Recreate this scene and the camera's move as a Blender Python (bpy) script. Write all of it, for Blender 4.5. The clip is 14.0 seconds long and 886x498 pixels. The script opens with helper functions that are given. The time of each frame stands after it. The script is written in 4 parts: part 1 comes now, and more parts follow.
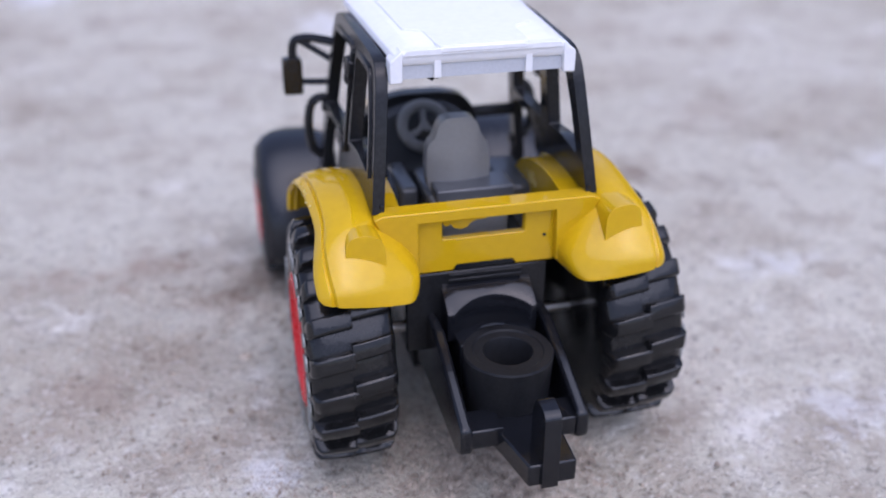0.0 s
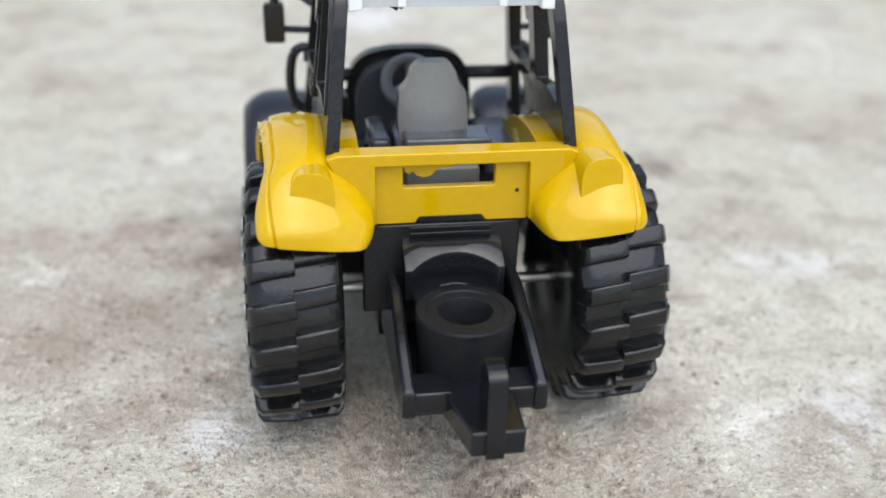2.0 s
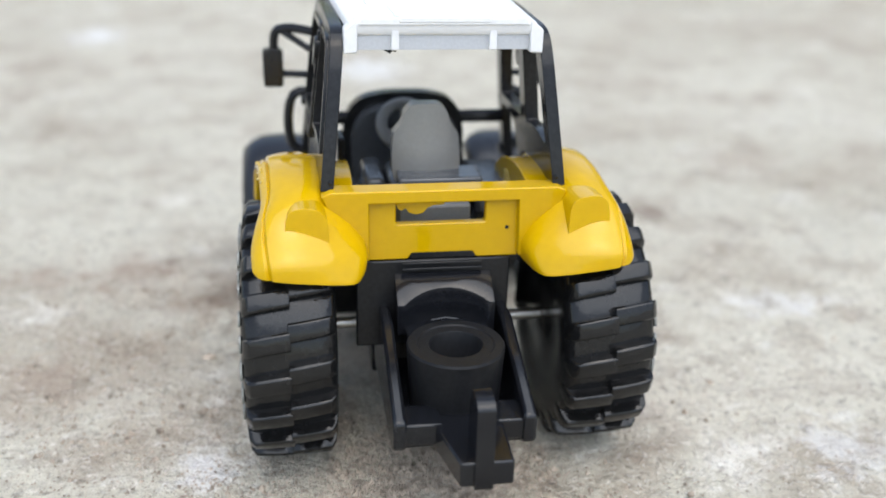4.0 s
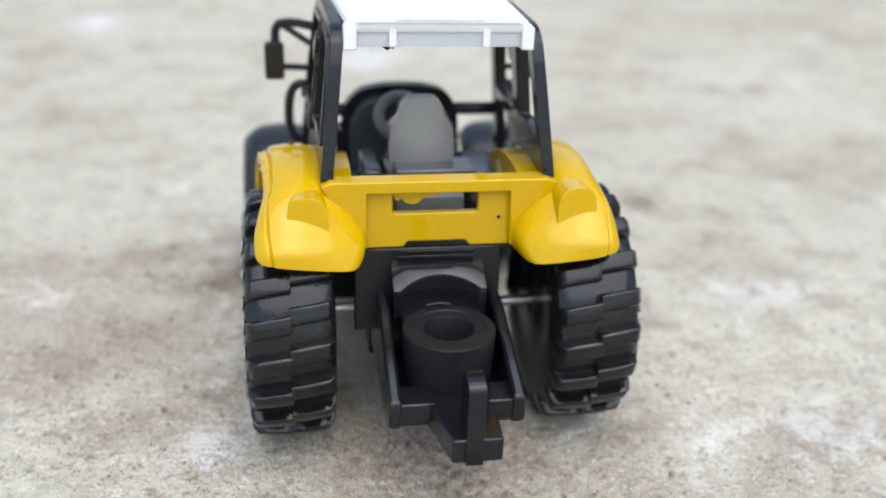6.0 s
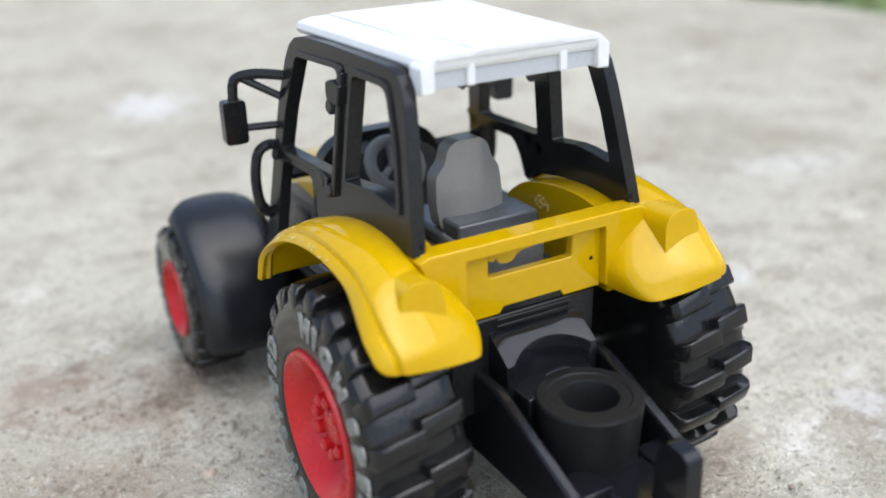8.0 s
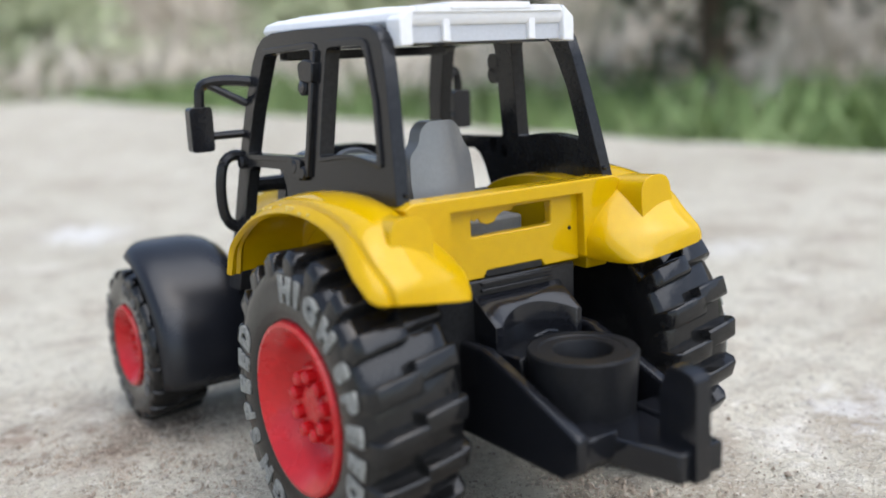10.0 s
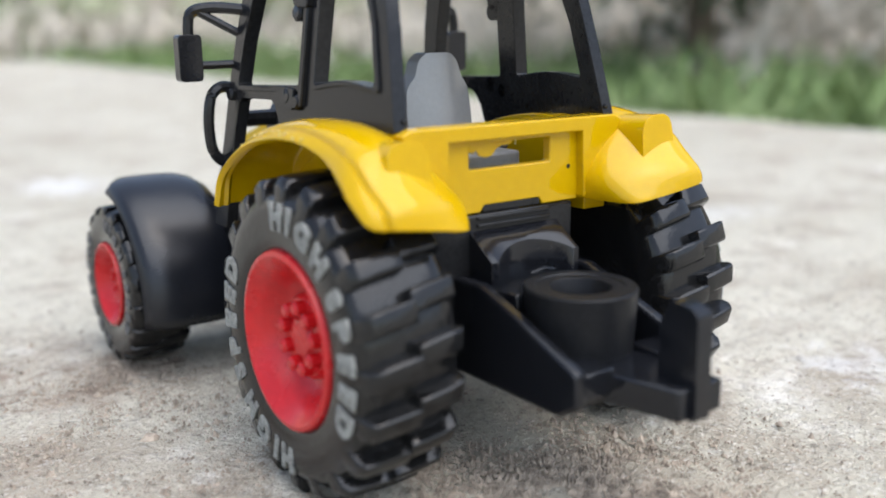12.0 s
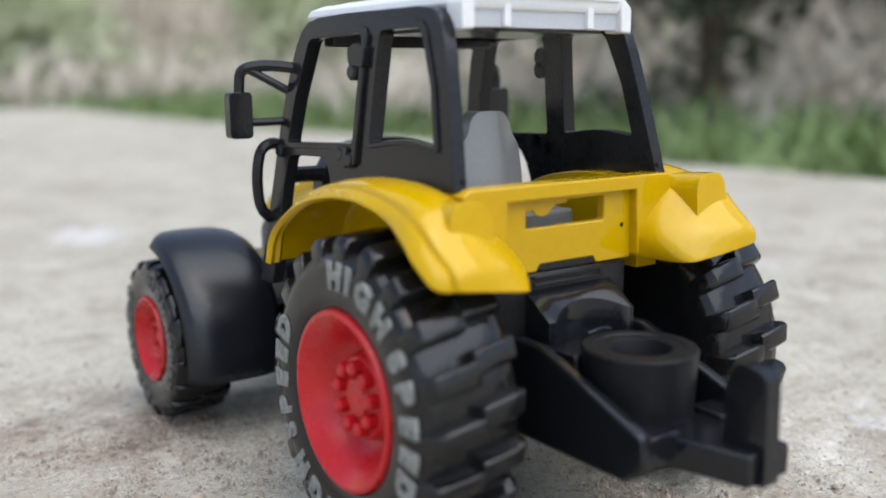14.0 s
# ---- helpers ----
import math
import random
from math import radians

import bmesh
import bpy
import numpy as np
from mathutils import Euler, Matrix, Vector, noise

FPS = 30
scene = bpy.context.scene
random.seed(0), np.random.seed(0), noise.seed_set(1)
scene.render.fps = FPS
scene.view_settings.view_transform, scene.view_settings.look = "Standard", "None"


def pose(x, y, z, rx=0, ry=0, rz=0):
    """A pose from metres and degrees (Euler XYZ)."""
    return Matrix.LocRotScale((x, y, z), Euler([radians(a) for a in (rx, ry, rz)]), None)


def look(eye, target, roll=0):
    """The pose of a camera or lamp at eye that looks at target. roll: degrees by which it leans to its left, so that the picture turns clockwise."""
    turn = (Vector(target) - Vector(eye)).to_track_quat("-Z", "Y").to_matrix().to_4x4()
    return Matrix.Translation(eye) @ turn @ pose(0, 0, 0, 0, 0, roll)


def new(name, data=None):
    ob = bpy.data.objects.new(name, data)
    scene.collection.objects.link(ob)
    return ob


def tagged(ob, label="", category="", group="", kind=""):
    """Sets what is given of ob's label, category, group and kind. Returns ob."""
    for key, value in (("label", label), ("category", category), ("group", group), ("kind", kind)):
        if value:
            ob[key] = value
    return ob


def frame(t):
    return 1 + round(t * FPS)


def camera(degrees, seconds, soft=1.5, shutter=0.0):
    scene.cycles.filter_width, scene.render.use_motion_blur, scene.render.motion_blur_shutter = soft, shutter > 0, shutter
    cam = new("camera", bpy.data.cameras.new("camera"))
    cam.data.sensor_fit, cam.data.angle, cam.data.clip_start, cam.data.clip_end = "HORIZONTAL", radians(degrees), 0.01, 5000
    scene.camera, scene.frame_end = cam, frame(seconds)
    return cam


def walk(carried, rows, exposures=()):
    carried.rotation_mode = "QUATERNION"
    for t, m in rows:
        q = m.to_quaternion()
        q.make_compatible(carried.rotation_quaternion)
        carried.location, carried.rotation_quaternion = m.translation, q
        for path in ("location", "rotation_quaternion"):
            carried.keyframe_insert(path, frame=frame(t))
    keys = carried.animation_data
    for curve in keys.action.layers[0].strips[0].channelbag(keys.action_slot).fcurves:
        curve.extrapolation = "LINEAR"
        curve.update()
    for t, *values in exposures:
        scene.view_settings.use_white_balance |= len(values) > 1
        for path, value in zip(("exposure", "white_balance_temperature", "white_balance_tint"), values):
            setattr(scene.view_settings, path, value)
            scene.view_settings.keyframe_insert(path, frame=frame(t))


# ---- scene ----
cam = camera(50.4, 14.0, soft=1.7)
PATH = [
    (0, (-3.624, -12.028, 10.291), (-3.197, -10.318, 9.348), 0.3),
    (0.2, (-3.375, -12.009, 9.637), (-2.967, -10.295, 8.689), 0.7),
    (0.5, (-2.884, -12.1, 9.302), (-2.502, -10.367, 8.379), 1.9),
    (1, (-2.397, -12.137, 9.036), (-2.073, -10.38, 8.137), 1.7),
    (1.5, (-2.239, -11.972, 8.745), (-1.93, -10.207, 7.855), 1.7),
    (2, (-2.071, -11.819, 8.804), (-1.77, -10.053, 7.914), 1.5),
    (2.5, (-1.9, -11.551, 8.796), (-1.604, -9.769, 7.936), 1.8),
    (2.7, (-1.914, -11.919, 8.628), (-1.613, -10.099, 7.854), 1.1),
    (5, (-2.029, -12.519, 9.176), (-1.72, -10.715, 8.37), 2.0),
    (5.5, (-2.065, -13.022, 9.809), (-1.753, -11.22, 8.999), 2.0),
    (5.7, (-2.239, -13.004, 9.488), (-1.919, -11.197, 8.692), 1.9),
    (6, (-2.087, -12.769, 9.001), (-1.773, -10.97, 8.186), 2.1),
    (6.5, (-1.913, -12.77, 9.081), (-1.532, -10.983, 8.269), 2.0),
    (6.8, (-2.835, -11.398, 8.18), (-2.326, -9.625, 7.406), 1.7),
    (7, (-3.391, -10.274, 8.05), (-2.797, -8.53, 7.273), 1.3),
    (7.2, (-4.168, -9.032, 7.742), (-3.465, -7.324, 6.977), 0.8),
    (7.5, (-4.492, -8.556, 7.59), (-3.708, -6.874, 6.844), -0.0),
    (7.7, (-4.937, -8.801, 8.054), (-4.104, -7.164, 7.263), -1.0),
    (8, (-6.314, -8.988, 8.779), (-5.415, -7.385, 7.992), -1.5),
    (8.2, (-6.988, -8.829, 8.868), (-6.034, -7.267, 8.061), -1.9),
    (10.3, (-7.338, -9.157, 5.72), (-6.196, -7.558, 5.346), -1.7),
    (10.5, (-7.357, -8.9, 5.641), (-6.195, -7.319, 5.257), -1.1),
    (11, (-7.432, -8.927, 5.47), (-6.283, -7.341, 5.066), -0.8),
    (11.5, (-7.414, -8.904, 5.447), (-6.266, -7.318, 5.037), -0.6),
    (12, (-7.388, -8.842, 5.457), (-6.251, -7.261, 5.001), -0.6),
    (12.5, (-7.533, -8.768, 5.554), (-6.403, -7.192, 5.064), -0.6),
    (12.8, (-7.684, -8.421, 6.159), (-6.59, -6.835, 5.623), -0.7),
    (13, (-8.42, -8.009, 5.872), (-7.309, -6.429, 5.355), -0.5),
    (13.2, (-7.931, -7.736, 5.693), (-6.831, -6.142, 5.192), -0.7),
    (13.3, (-7.449, -7.994, 5.528), (-6.362, -6.386, 5.047), -0.8),
    (13.5, (-7.51, -8.06, 5.445), (-6.393, -6.462, 5.0), -0.5),
    (14, (-7.802, -8.439, 5.596), (-6.667, -6.832, 5.237), -0.5),
]
walk(cam, [(t, look(Vector(eye) / 100, Vector(target) / 100, roll)) for t, eye, target, roll in PATH],
     exposures=[(0.0, 0.27, 5780, 25), (0.4, 0.48, 6120, 16), (0.9, 0.62, 6450, 8), (2.7, 0.62, 6500, 8), (6.0, 0.62, 6500, 8), (8.0, 0.60, 6500, 8), (10.3, 0.64, 6500, 10), (11.0, 0.71, 6500, 10), (12.0, 0.79, 6500, 10),
                (12.5, 1.0, 6500, 10), (12.8, 1.08, 6500, 10), (13.0, 0.90, 6500, 10), (13.3, 0.98, 6500, 10), (13.5, 0.85, 6500, 10), (14.0, 0.5, 6500, 10)])
# the lens is close to its subject, so the distance falls out of focus
cam.data.dof.use_dof = True
cam.data.dof.focus_distance = 0.128
cam.data.dof.aperture_fstop = 14.0

# ---- daylight: a bright overcast sky ----
SUN_TURN, SUN_HIGH = 168.0, 67.0
world = bpy.data.worlds.new("overcast_sky")
scene.world = world
world.use_nodes = True
wn = world.node_tree.nodes
sky = wn.new("ShaderNodeTexSky")
sky.sky_type = "NISHITA"
sky.sun_disc = False
sky.sun_elevation = radians(SUN_HIGH)
sky.sun_rotation = radians(SUN_TURN)
sky.dust_density = 2.0
sky.ozone_density = 0.6
pale = wn.new("ShaderNodeHueSaturation")
pale.inputs["Saturation"].default_value = 0.8
world.node_tree.links.new(sky.outputs[0], pale.inputs["Color"])
world.node_tree.links.new(pale.outputs[0], wn["Background"].inputs[0])
wn["Background"].inputs[1].default_value = 0.155
sun = new("sun", bpy.data.lights.new("sun", "SUN"))
sun.data.energy, sun.data.angle, sun.data.color = 1.75, radians(85), (0.94, 0.963, 1.0)
sun.matrix_world = look((0, 0, 3), Vector((0, 0, 3)) - Vector((math.sin(radians(SUN_TURN)) * math.cos(radians(SUN_HIGH)), math.cos(radians(SUN_TURN)) * math.cos(radians(SUN_HIGH)), math.sin(radians(SUN_HIGH)))))


# ---- materials ----
def material(name, color, rough=0.5, metal=0.0, grain=0.0, scale=900.0, bump=0.0, patch=0.0, patch_scale=120.0, coat=0.0, spec=0.5, other=None, rough_var=0.1):
    """A surface with variation at two scales: patches (patch, patch_scale) and grain (grain, scale), both also in the relief and gloss."""
    m = bpy.data.materials.new(name)
    m.use_nodes = True
    nt = m.node_tree
    n, l = nt.nodes, nt.links
    b = n["Principled BSDF"]
    b.inputs["Roughness"].default_value, b.inputs["Metallic"].default_value = rough, metal
    b.inputs["Coat Weight"].default_value, b.inputs["Specular IOR Level"].default_value = coat, spec
    b.inputs["Coat Roughness"].default_value = 0.08
    co = n.new("ShaderNodeTexCoord")
    fine, wide = n.new("ShaderNodeTexNoise"), n.new("ShaderNodeTexNoise")
    for t, s, d in ((fine, scale, 4), (wide, patch_scale, 5)):
        t.inputs["Scale"].default_value, t.inputs["Detail"].default_value = s, d
        l.new(co.outputs["Object"], t.inputs["Vector"])
    other = other or tuple(c * 0.5 for c in color)
    mix = n.new("ShaderNodeMix")
    mix.data_type = "RGBA"
    mix.inputs["A"].default_value, mix.inputs["B"].default_value = (*color, 1), (*other, 1)
    ramp = n.new("ShaderNodeMapRange")
    ramp.inputs["From Min"].default_value, ramp.inputs["From Max"].default_value = 0.45, 0.75
    ramp.inputs["To Max"].default_value = patch
    l.new(wide.outputs["Fac"], ramp.inputs["Value"])
    l.new(ramp.outputs[0], mix.inputs["Factor"])
    hsv = n.new("ShaderNodeHueSaturation")
    val = n.new("ShaderNodeMapRange")
    val.inputs["From Min"].default_value, val.inputs["From Max"].default_value = 0.3, 0.7
    val.inputs["To Min"].default_value, val.inputs["To Max"].default_value = 1 - grain, 1 + grain
    l.new(fine.outputs["Fac"], val.inputs["Value"])
    l.new(val.outputs[0], hsv.inputs["Value"])
    l.new(mix.outputs["Result"], hsv.inputs["Color"])
    l.new(hsv.outputs[0], b.inputs["Base Color"])
    rr = n.new("ShaderNodeMapRange")
    rr.inputs["To Min"].default_value, rr.inputs["To Max"].default_value = max(0.02, rough - rough_var), min(1, rough + rough_var)
    l.new(wide.outputs["Fac"], rr.inputs["Value"])
    l.new(rr.outputs[0], b.inputs["Roughness"])
    if bump:
        bu = n.new("ShaderNodeBump")
        bu.inputs["Strength"].default_value, bu.inputs["Distance"].default_value = 1.0, bump
        l.new(fine.outputs["Fac"], bu.inputs["Height"])
        l.new(bu.outputs[0], b.inputs["Normal"])
    return m


YELLOW = material("yellow_enamel", (0.57, 0.348, 0.001), 0.07, grain=0.03, scale=700, bump=0.00002, patch=0.25, patch_scale=90, coat=0.0, spec=0.4, other=(0.56, 0.338, 0.001), rough_var=0.05)
WHITE = material("white_paint", (0.78, 0.79, 0.80), 0.38, grain=0.03, scale=900, bump=0.00002, patch=0.2, patch_scale=150, other=(0.68, 0.70, 0.72))
SILVER = material("silver_speckled_paint", (0.50, 0.52, 0.55), 0.5, grain=0.06, scale=2600, bump=0.00002, patch=0.3, patch_scale=200, other=(0.45, 0.47, 0.50))
BLACK = material("black_plastic", (0.013, 0.0134, 0.0145), 0.19, grain=0.25, scale=1500, bump=0.00002, patch=0.5, patch_scale=140, spec=0.30, other=(0.019, 0.0193, 0.020))
SATIN = material("satin_black_plastic", (0.0085, 0.0092, 0.0115), 0.14, grain=0.2, scale=1800, bump=0.000015, patch=0.5, patch_scale=160, spec=0.40, other=(0.012, 0.0127, 0.015))
RUBBER = material("tyre_rubber", (0.0095, 0.0095, 0.0098), 0.15, grain=0.3, scale=1200, bump=0.00003, patch=0.5, patch_scale=200, spec=0.42, rough_var=0.08, other=(0.019, 0.0187, 0.018))
GREY = material("grey_plastic", (0.20, 0.20, 0.195), 0.33, grain=0.06, scale=1600, bump=0.00003, patch=0.4, patch_scale=180, other=(0.26, 0.26, 0.255))
SEAT = material("grey_pearl_plastic", (0.27, 0.27, 0.262), 0.22, metal=0.25, grain=0.03, scale=1500, bump=0.00003, patch=0.4, patch_scale=220, other=(0.30, 0.30, 0.29))
RED = material("red_plastic", (0.56, 0.011, 0.015), 0.28, grain=0.06, scale=1200, bump=0.00002, patch=0.3, patch_scale=150, other=(0.40, 0.01, 0.016))
INK = material("worn_silver_ink", (0.27, 0.275, 0.255), 0.6, grain=0.35, scale=2600, patch=0.75, patch_scale=900, other=(0.1, 0.1, 0.1))
FADED = material("rubbed_off_ink", (0.12, 0.12, 0.118), 0.6, grain=0.4, scale=2600, patch=0.9, patch_scale=700, other=(0.03, 0.03, 0.03))
STEEL = material("steel_axle", (0.45, 0.44, 0.42), 0.35, metal=1.0, grain=0.1, scale=900)
SLATE = material("slate_grey_plastic", (0.075, 0.08, 0.088), 0.18, grain=0.06, scale=1500, bump=0.00002, patch=0.4, patch_scale=200, spec=0.7, other=(0.10, 0.105, 0.11))
MATTE = material("matte_black_plastic", (0.012, 0.0125, 0.014), 0.38, grain=0.2, scale=1600, bump=0.00002, patch=0.5, patch_scale=180, spec=0.15, other=(0.018, 0.018, 0.018))
PANEL = material("dark_grey_panel", (0.06, 0.058, 0.055), 0.35, grain=0.1, scale=1500, bump=0.00002, patch=0.4, patch_scale=180, other=(0.08, 0.078, 0.075))
GUARD = material("mudguard_plastic", (0.008, 0.009, 0.0125), 0.30, grain=0.15, scale=1600, bump=0.000015, patch=0.5, patch_scale=160, spec=0.5, other=(0.011, 0.012, 0.016))
CHIP = material("pale_yellow_flakes", (0.66, 0.52, 0.16), 0.6, grain=0.2, scale=1500, patch=0.5, patch_scale=600, other=(0.6, 0.4, 0.02))


# ---- making meshes; sizes below are in centimetres ----
CM = 0.01


def part(name, bm, mat, parent=None, label="", smooth=True, bevel=0.0, solid=0.0, at=None):
    """Links a bmesh (in centimetres) as one mesh object under a thing or a part."""
    bm.normal_update()
    me = bpy.data.meshes.new(name)
    bm.transform(Matrix.Scale(CM, 4))
    bm.to_mesh(me)
    bm.free()
    me.materials.append(mat)
    if smooth:
        me.polygons.foreach_set("use_smooth", [True] * len(me.polygons))
        me.set_sharp_from_angle(angle=radians(38))
    ob = new(name, me)
    if parent:
        ob.parent = parent
    if at:
        ob.matrix_basis = Matrix.Translation(Vector(at) * CM)
    if label:
        ob["label"] = label
    if solid:
        md = ob.modifiers.new("thickness", "SOLIDIFY")
        md.thickness, md.offset = abs(solid) * CM, (-1 if solid > 0 else 1)
    if bevel:
        md = ob.modifiers.new("edges", "BEVEL")
        md.width, md.segments, md.limit_method, md.angle_limit = bevel * CM, 3 if bevel >= 0.05 else 2, "ANGLE", radians(35)
        md.harden_normals = False
    return ob


def box(x0, x1, y0, y1, z0, z1, bm=None):
    bm = bm or bmesh.new()
    m = Matrix.LocRotScale(((x0 + x1) / 2, (y0 + y1) / 2, (z0 + z1) / 2), None, (x1 - x0, y1 - y0, z1 - z0))
    bmesh.ops.create_cube(bm, size=1.0, matrix=m)
    return bm


def rounded(pts, r, n=4):
    """A closed outline with its corners rounded; r is one radius or one for each corner."""
    out = []
    for i, p in enumerate(pts):
        ri = r[i] if isinstance(r, (list, tuple)) else r
        p, a, b = Vector(p), Vector(pts[i - 1]), Vector(pts[(i + 1) % len(pts)])
        if ri <= 0:
            out.append(p)
            continue
        da, db = a - p, b - p
        d = min(ri, da.length * 0.45, db.length * 0.45)
        s, e = p + da.normalized() * d, p + db.normalized() * d
        for k in range(n + 1):
            t = k / n
            out.append(s * (1 - t) ** 2 + p * 2 * t * (1 - t) + e * t * t)
    return out


def plate(outlines, lo, hi, axis="x", bm=None):
    """Outlines (the first outer, the rest holes) made into a plate from lo to hi along an axis."""
    bm = bm or bmesh.new()
    own = bmesh.new()
    place = {"x": lambda p, d: (d, p[0], p[1]), "y": lambda p, d: (p[0], d, p[1]), "z": lambda p, d: (p[0], p[1], d)}[axis]
    edges = []
    for pts in outlines:
        vs = [own.verts.new(place(p, lo)) for p in pts]
        edges += [own.edges.new((vs[i], vs[(i + 1) % len(vs)])) for i in range(len(vs))]
    bmesh.ops.triangle_fill(own, use_beauty=True, use_dissolve=False, edges=edges)
    got = bmesh.ops.extrude_face_region(own, geom=own.faces[:])
    shift = Vector(place((0, 0), hi - lo))
    bmesh.ops.translate(own, vec=shift, verts=[v for v in got["geom"] if isinstance(v, bmesh.types.BMVert)])
    bmesh.ops.recalc_face_normals(own, faces=own.faces[:])
    me = bpy.data.meshes.new("tmp")
    own.to_mesh(me)
    own.free()
    bm.from_mesh(me)
    bpy.data.meshes.remove(me)
    return bm


def spun(profile, n=48, axis="x", centre=(0, 0, 0), closed=False, bm=None):
    """A profile of (along the axis, radius) turned round the axis."""
    bm = bm or bmesh.new()
    rings = []
    for a, r in profile:
        ring = []
        for k in range(n):
            t = 2 * math.pi * k / n
            c, s = r * math.cos(t), r * math.sin(t)
            ring.append(bm.verts.new(Vector(centre) + Vector({"x": (a, c, s), "y": (c, a, s), "z": (c, s, a)}[axis])))
        rings.append(ring)
    pairs = list(zip(rings, rings[1:])) + ([(rings[-1], rings[0])] if closed else [])
    for r0, r1 in pairs:
        for k in range(n):
            bm.faces.new((r0[k], r0[(k + 1) % n], r1[(k + 1) % n], r1[k]))
    if not closed:
        for ring in (rings[0], rings[-1]):
            bm.faces.new(ring)
    bmesh.ops.recalc_face_normals(bm, faces=bm.faces[:])
    return bm


def tube(pts, r, n=10, bm=None, flat=1.0):
    """A round bar along a line of points."""
    bm = bm or bmesh.new()
    pts = [Vector(p) for p in pts]
    rings = []
    for i, p in enumerate(pts):
        d = (pts[min(i + 1, len(pts) - 1)] - pts[max(i - 1, 0)]).normalized()
        u = d.cross(Vector((0, 0, 1)) if abs(d.z) < 0.9 else Vector((0, 1, 0))).normalized()
        v = d.cross(u)
        rings.append([bm.verts.new(p + (u * math.cos(2 * math.pi * k / n) + v * math.sin(2 * math.pi * k / n) * flat) * r) for k in range(n)])
    for r0, r1 in zip(rings, rings[1:]):
        for k in range(n):
            bm.faces.new((r0[k], r0[(k + 1) % n], r1[(k + 1) % n], r1[k]))
    bm.faces.new(rings[0]), bm.faces.new(rings[-1])
    bmesh.ops.recalc_face_normals(bm, faces=bm.faces[:])
    return bm


def bent(pts, n=6):
    """A smooth line through the points."""
    p = [Vector(q) for q in pts]
    p = [p[0] * 2 - p[1]] + p + [p[-1] * 2 - p[-2]]
    out = []
    for i in range(1, len(p) - 2):
        for k in range(n):
            t = k / n
            a, b, c, d = p[i - 1], p[i], p[i + 1], p[i + 2]
            out.append(0.5 * (2 * b + (c - a) * t + (2 * a - 5 * b + 4 * c - d) * t * t + (3 * b - a - 3 * c + d) * t ** 3))
    return out + [p[-2]]


def sheet(rows, bm=None):
    """A skin over rows of points."""
    bm = bm or bmesh.new()
    grid = [[bm.verts.new(p) for p in row] for row in rows]
    for a, b in zip(grid, grid[1:]):
        for k in range(len(a) - 1):
            bm.faces.new((a[k], a[k + 1], b[k + 1], b[k]))
    return bm


def flipped(bm):
    """Mirrored from one side of the tractor to the other."""
    bmesh.ops.scale(bm, vec=(-1, 1, 1), verts=bm.verts[:])
    bmesh.ops.reverse_faces(bm, faces=bm.faces[:])
    return bm


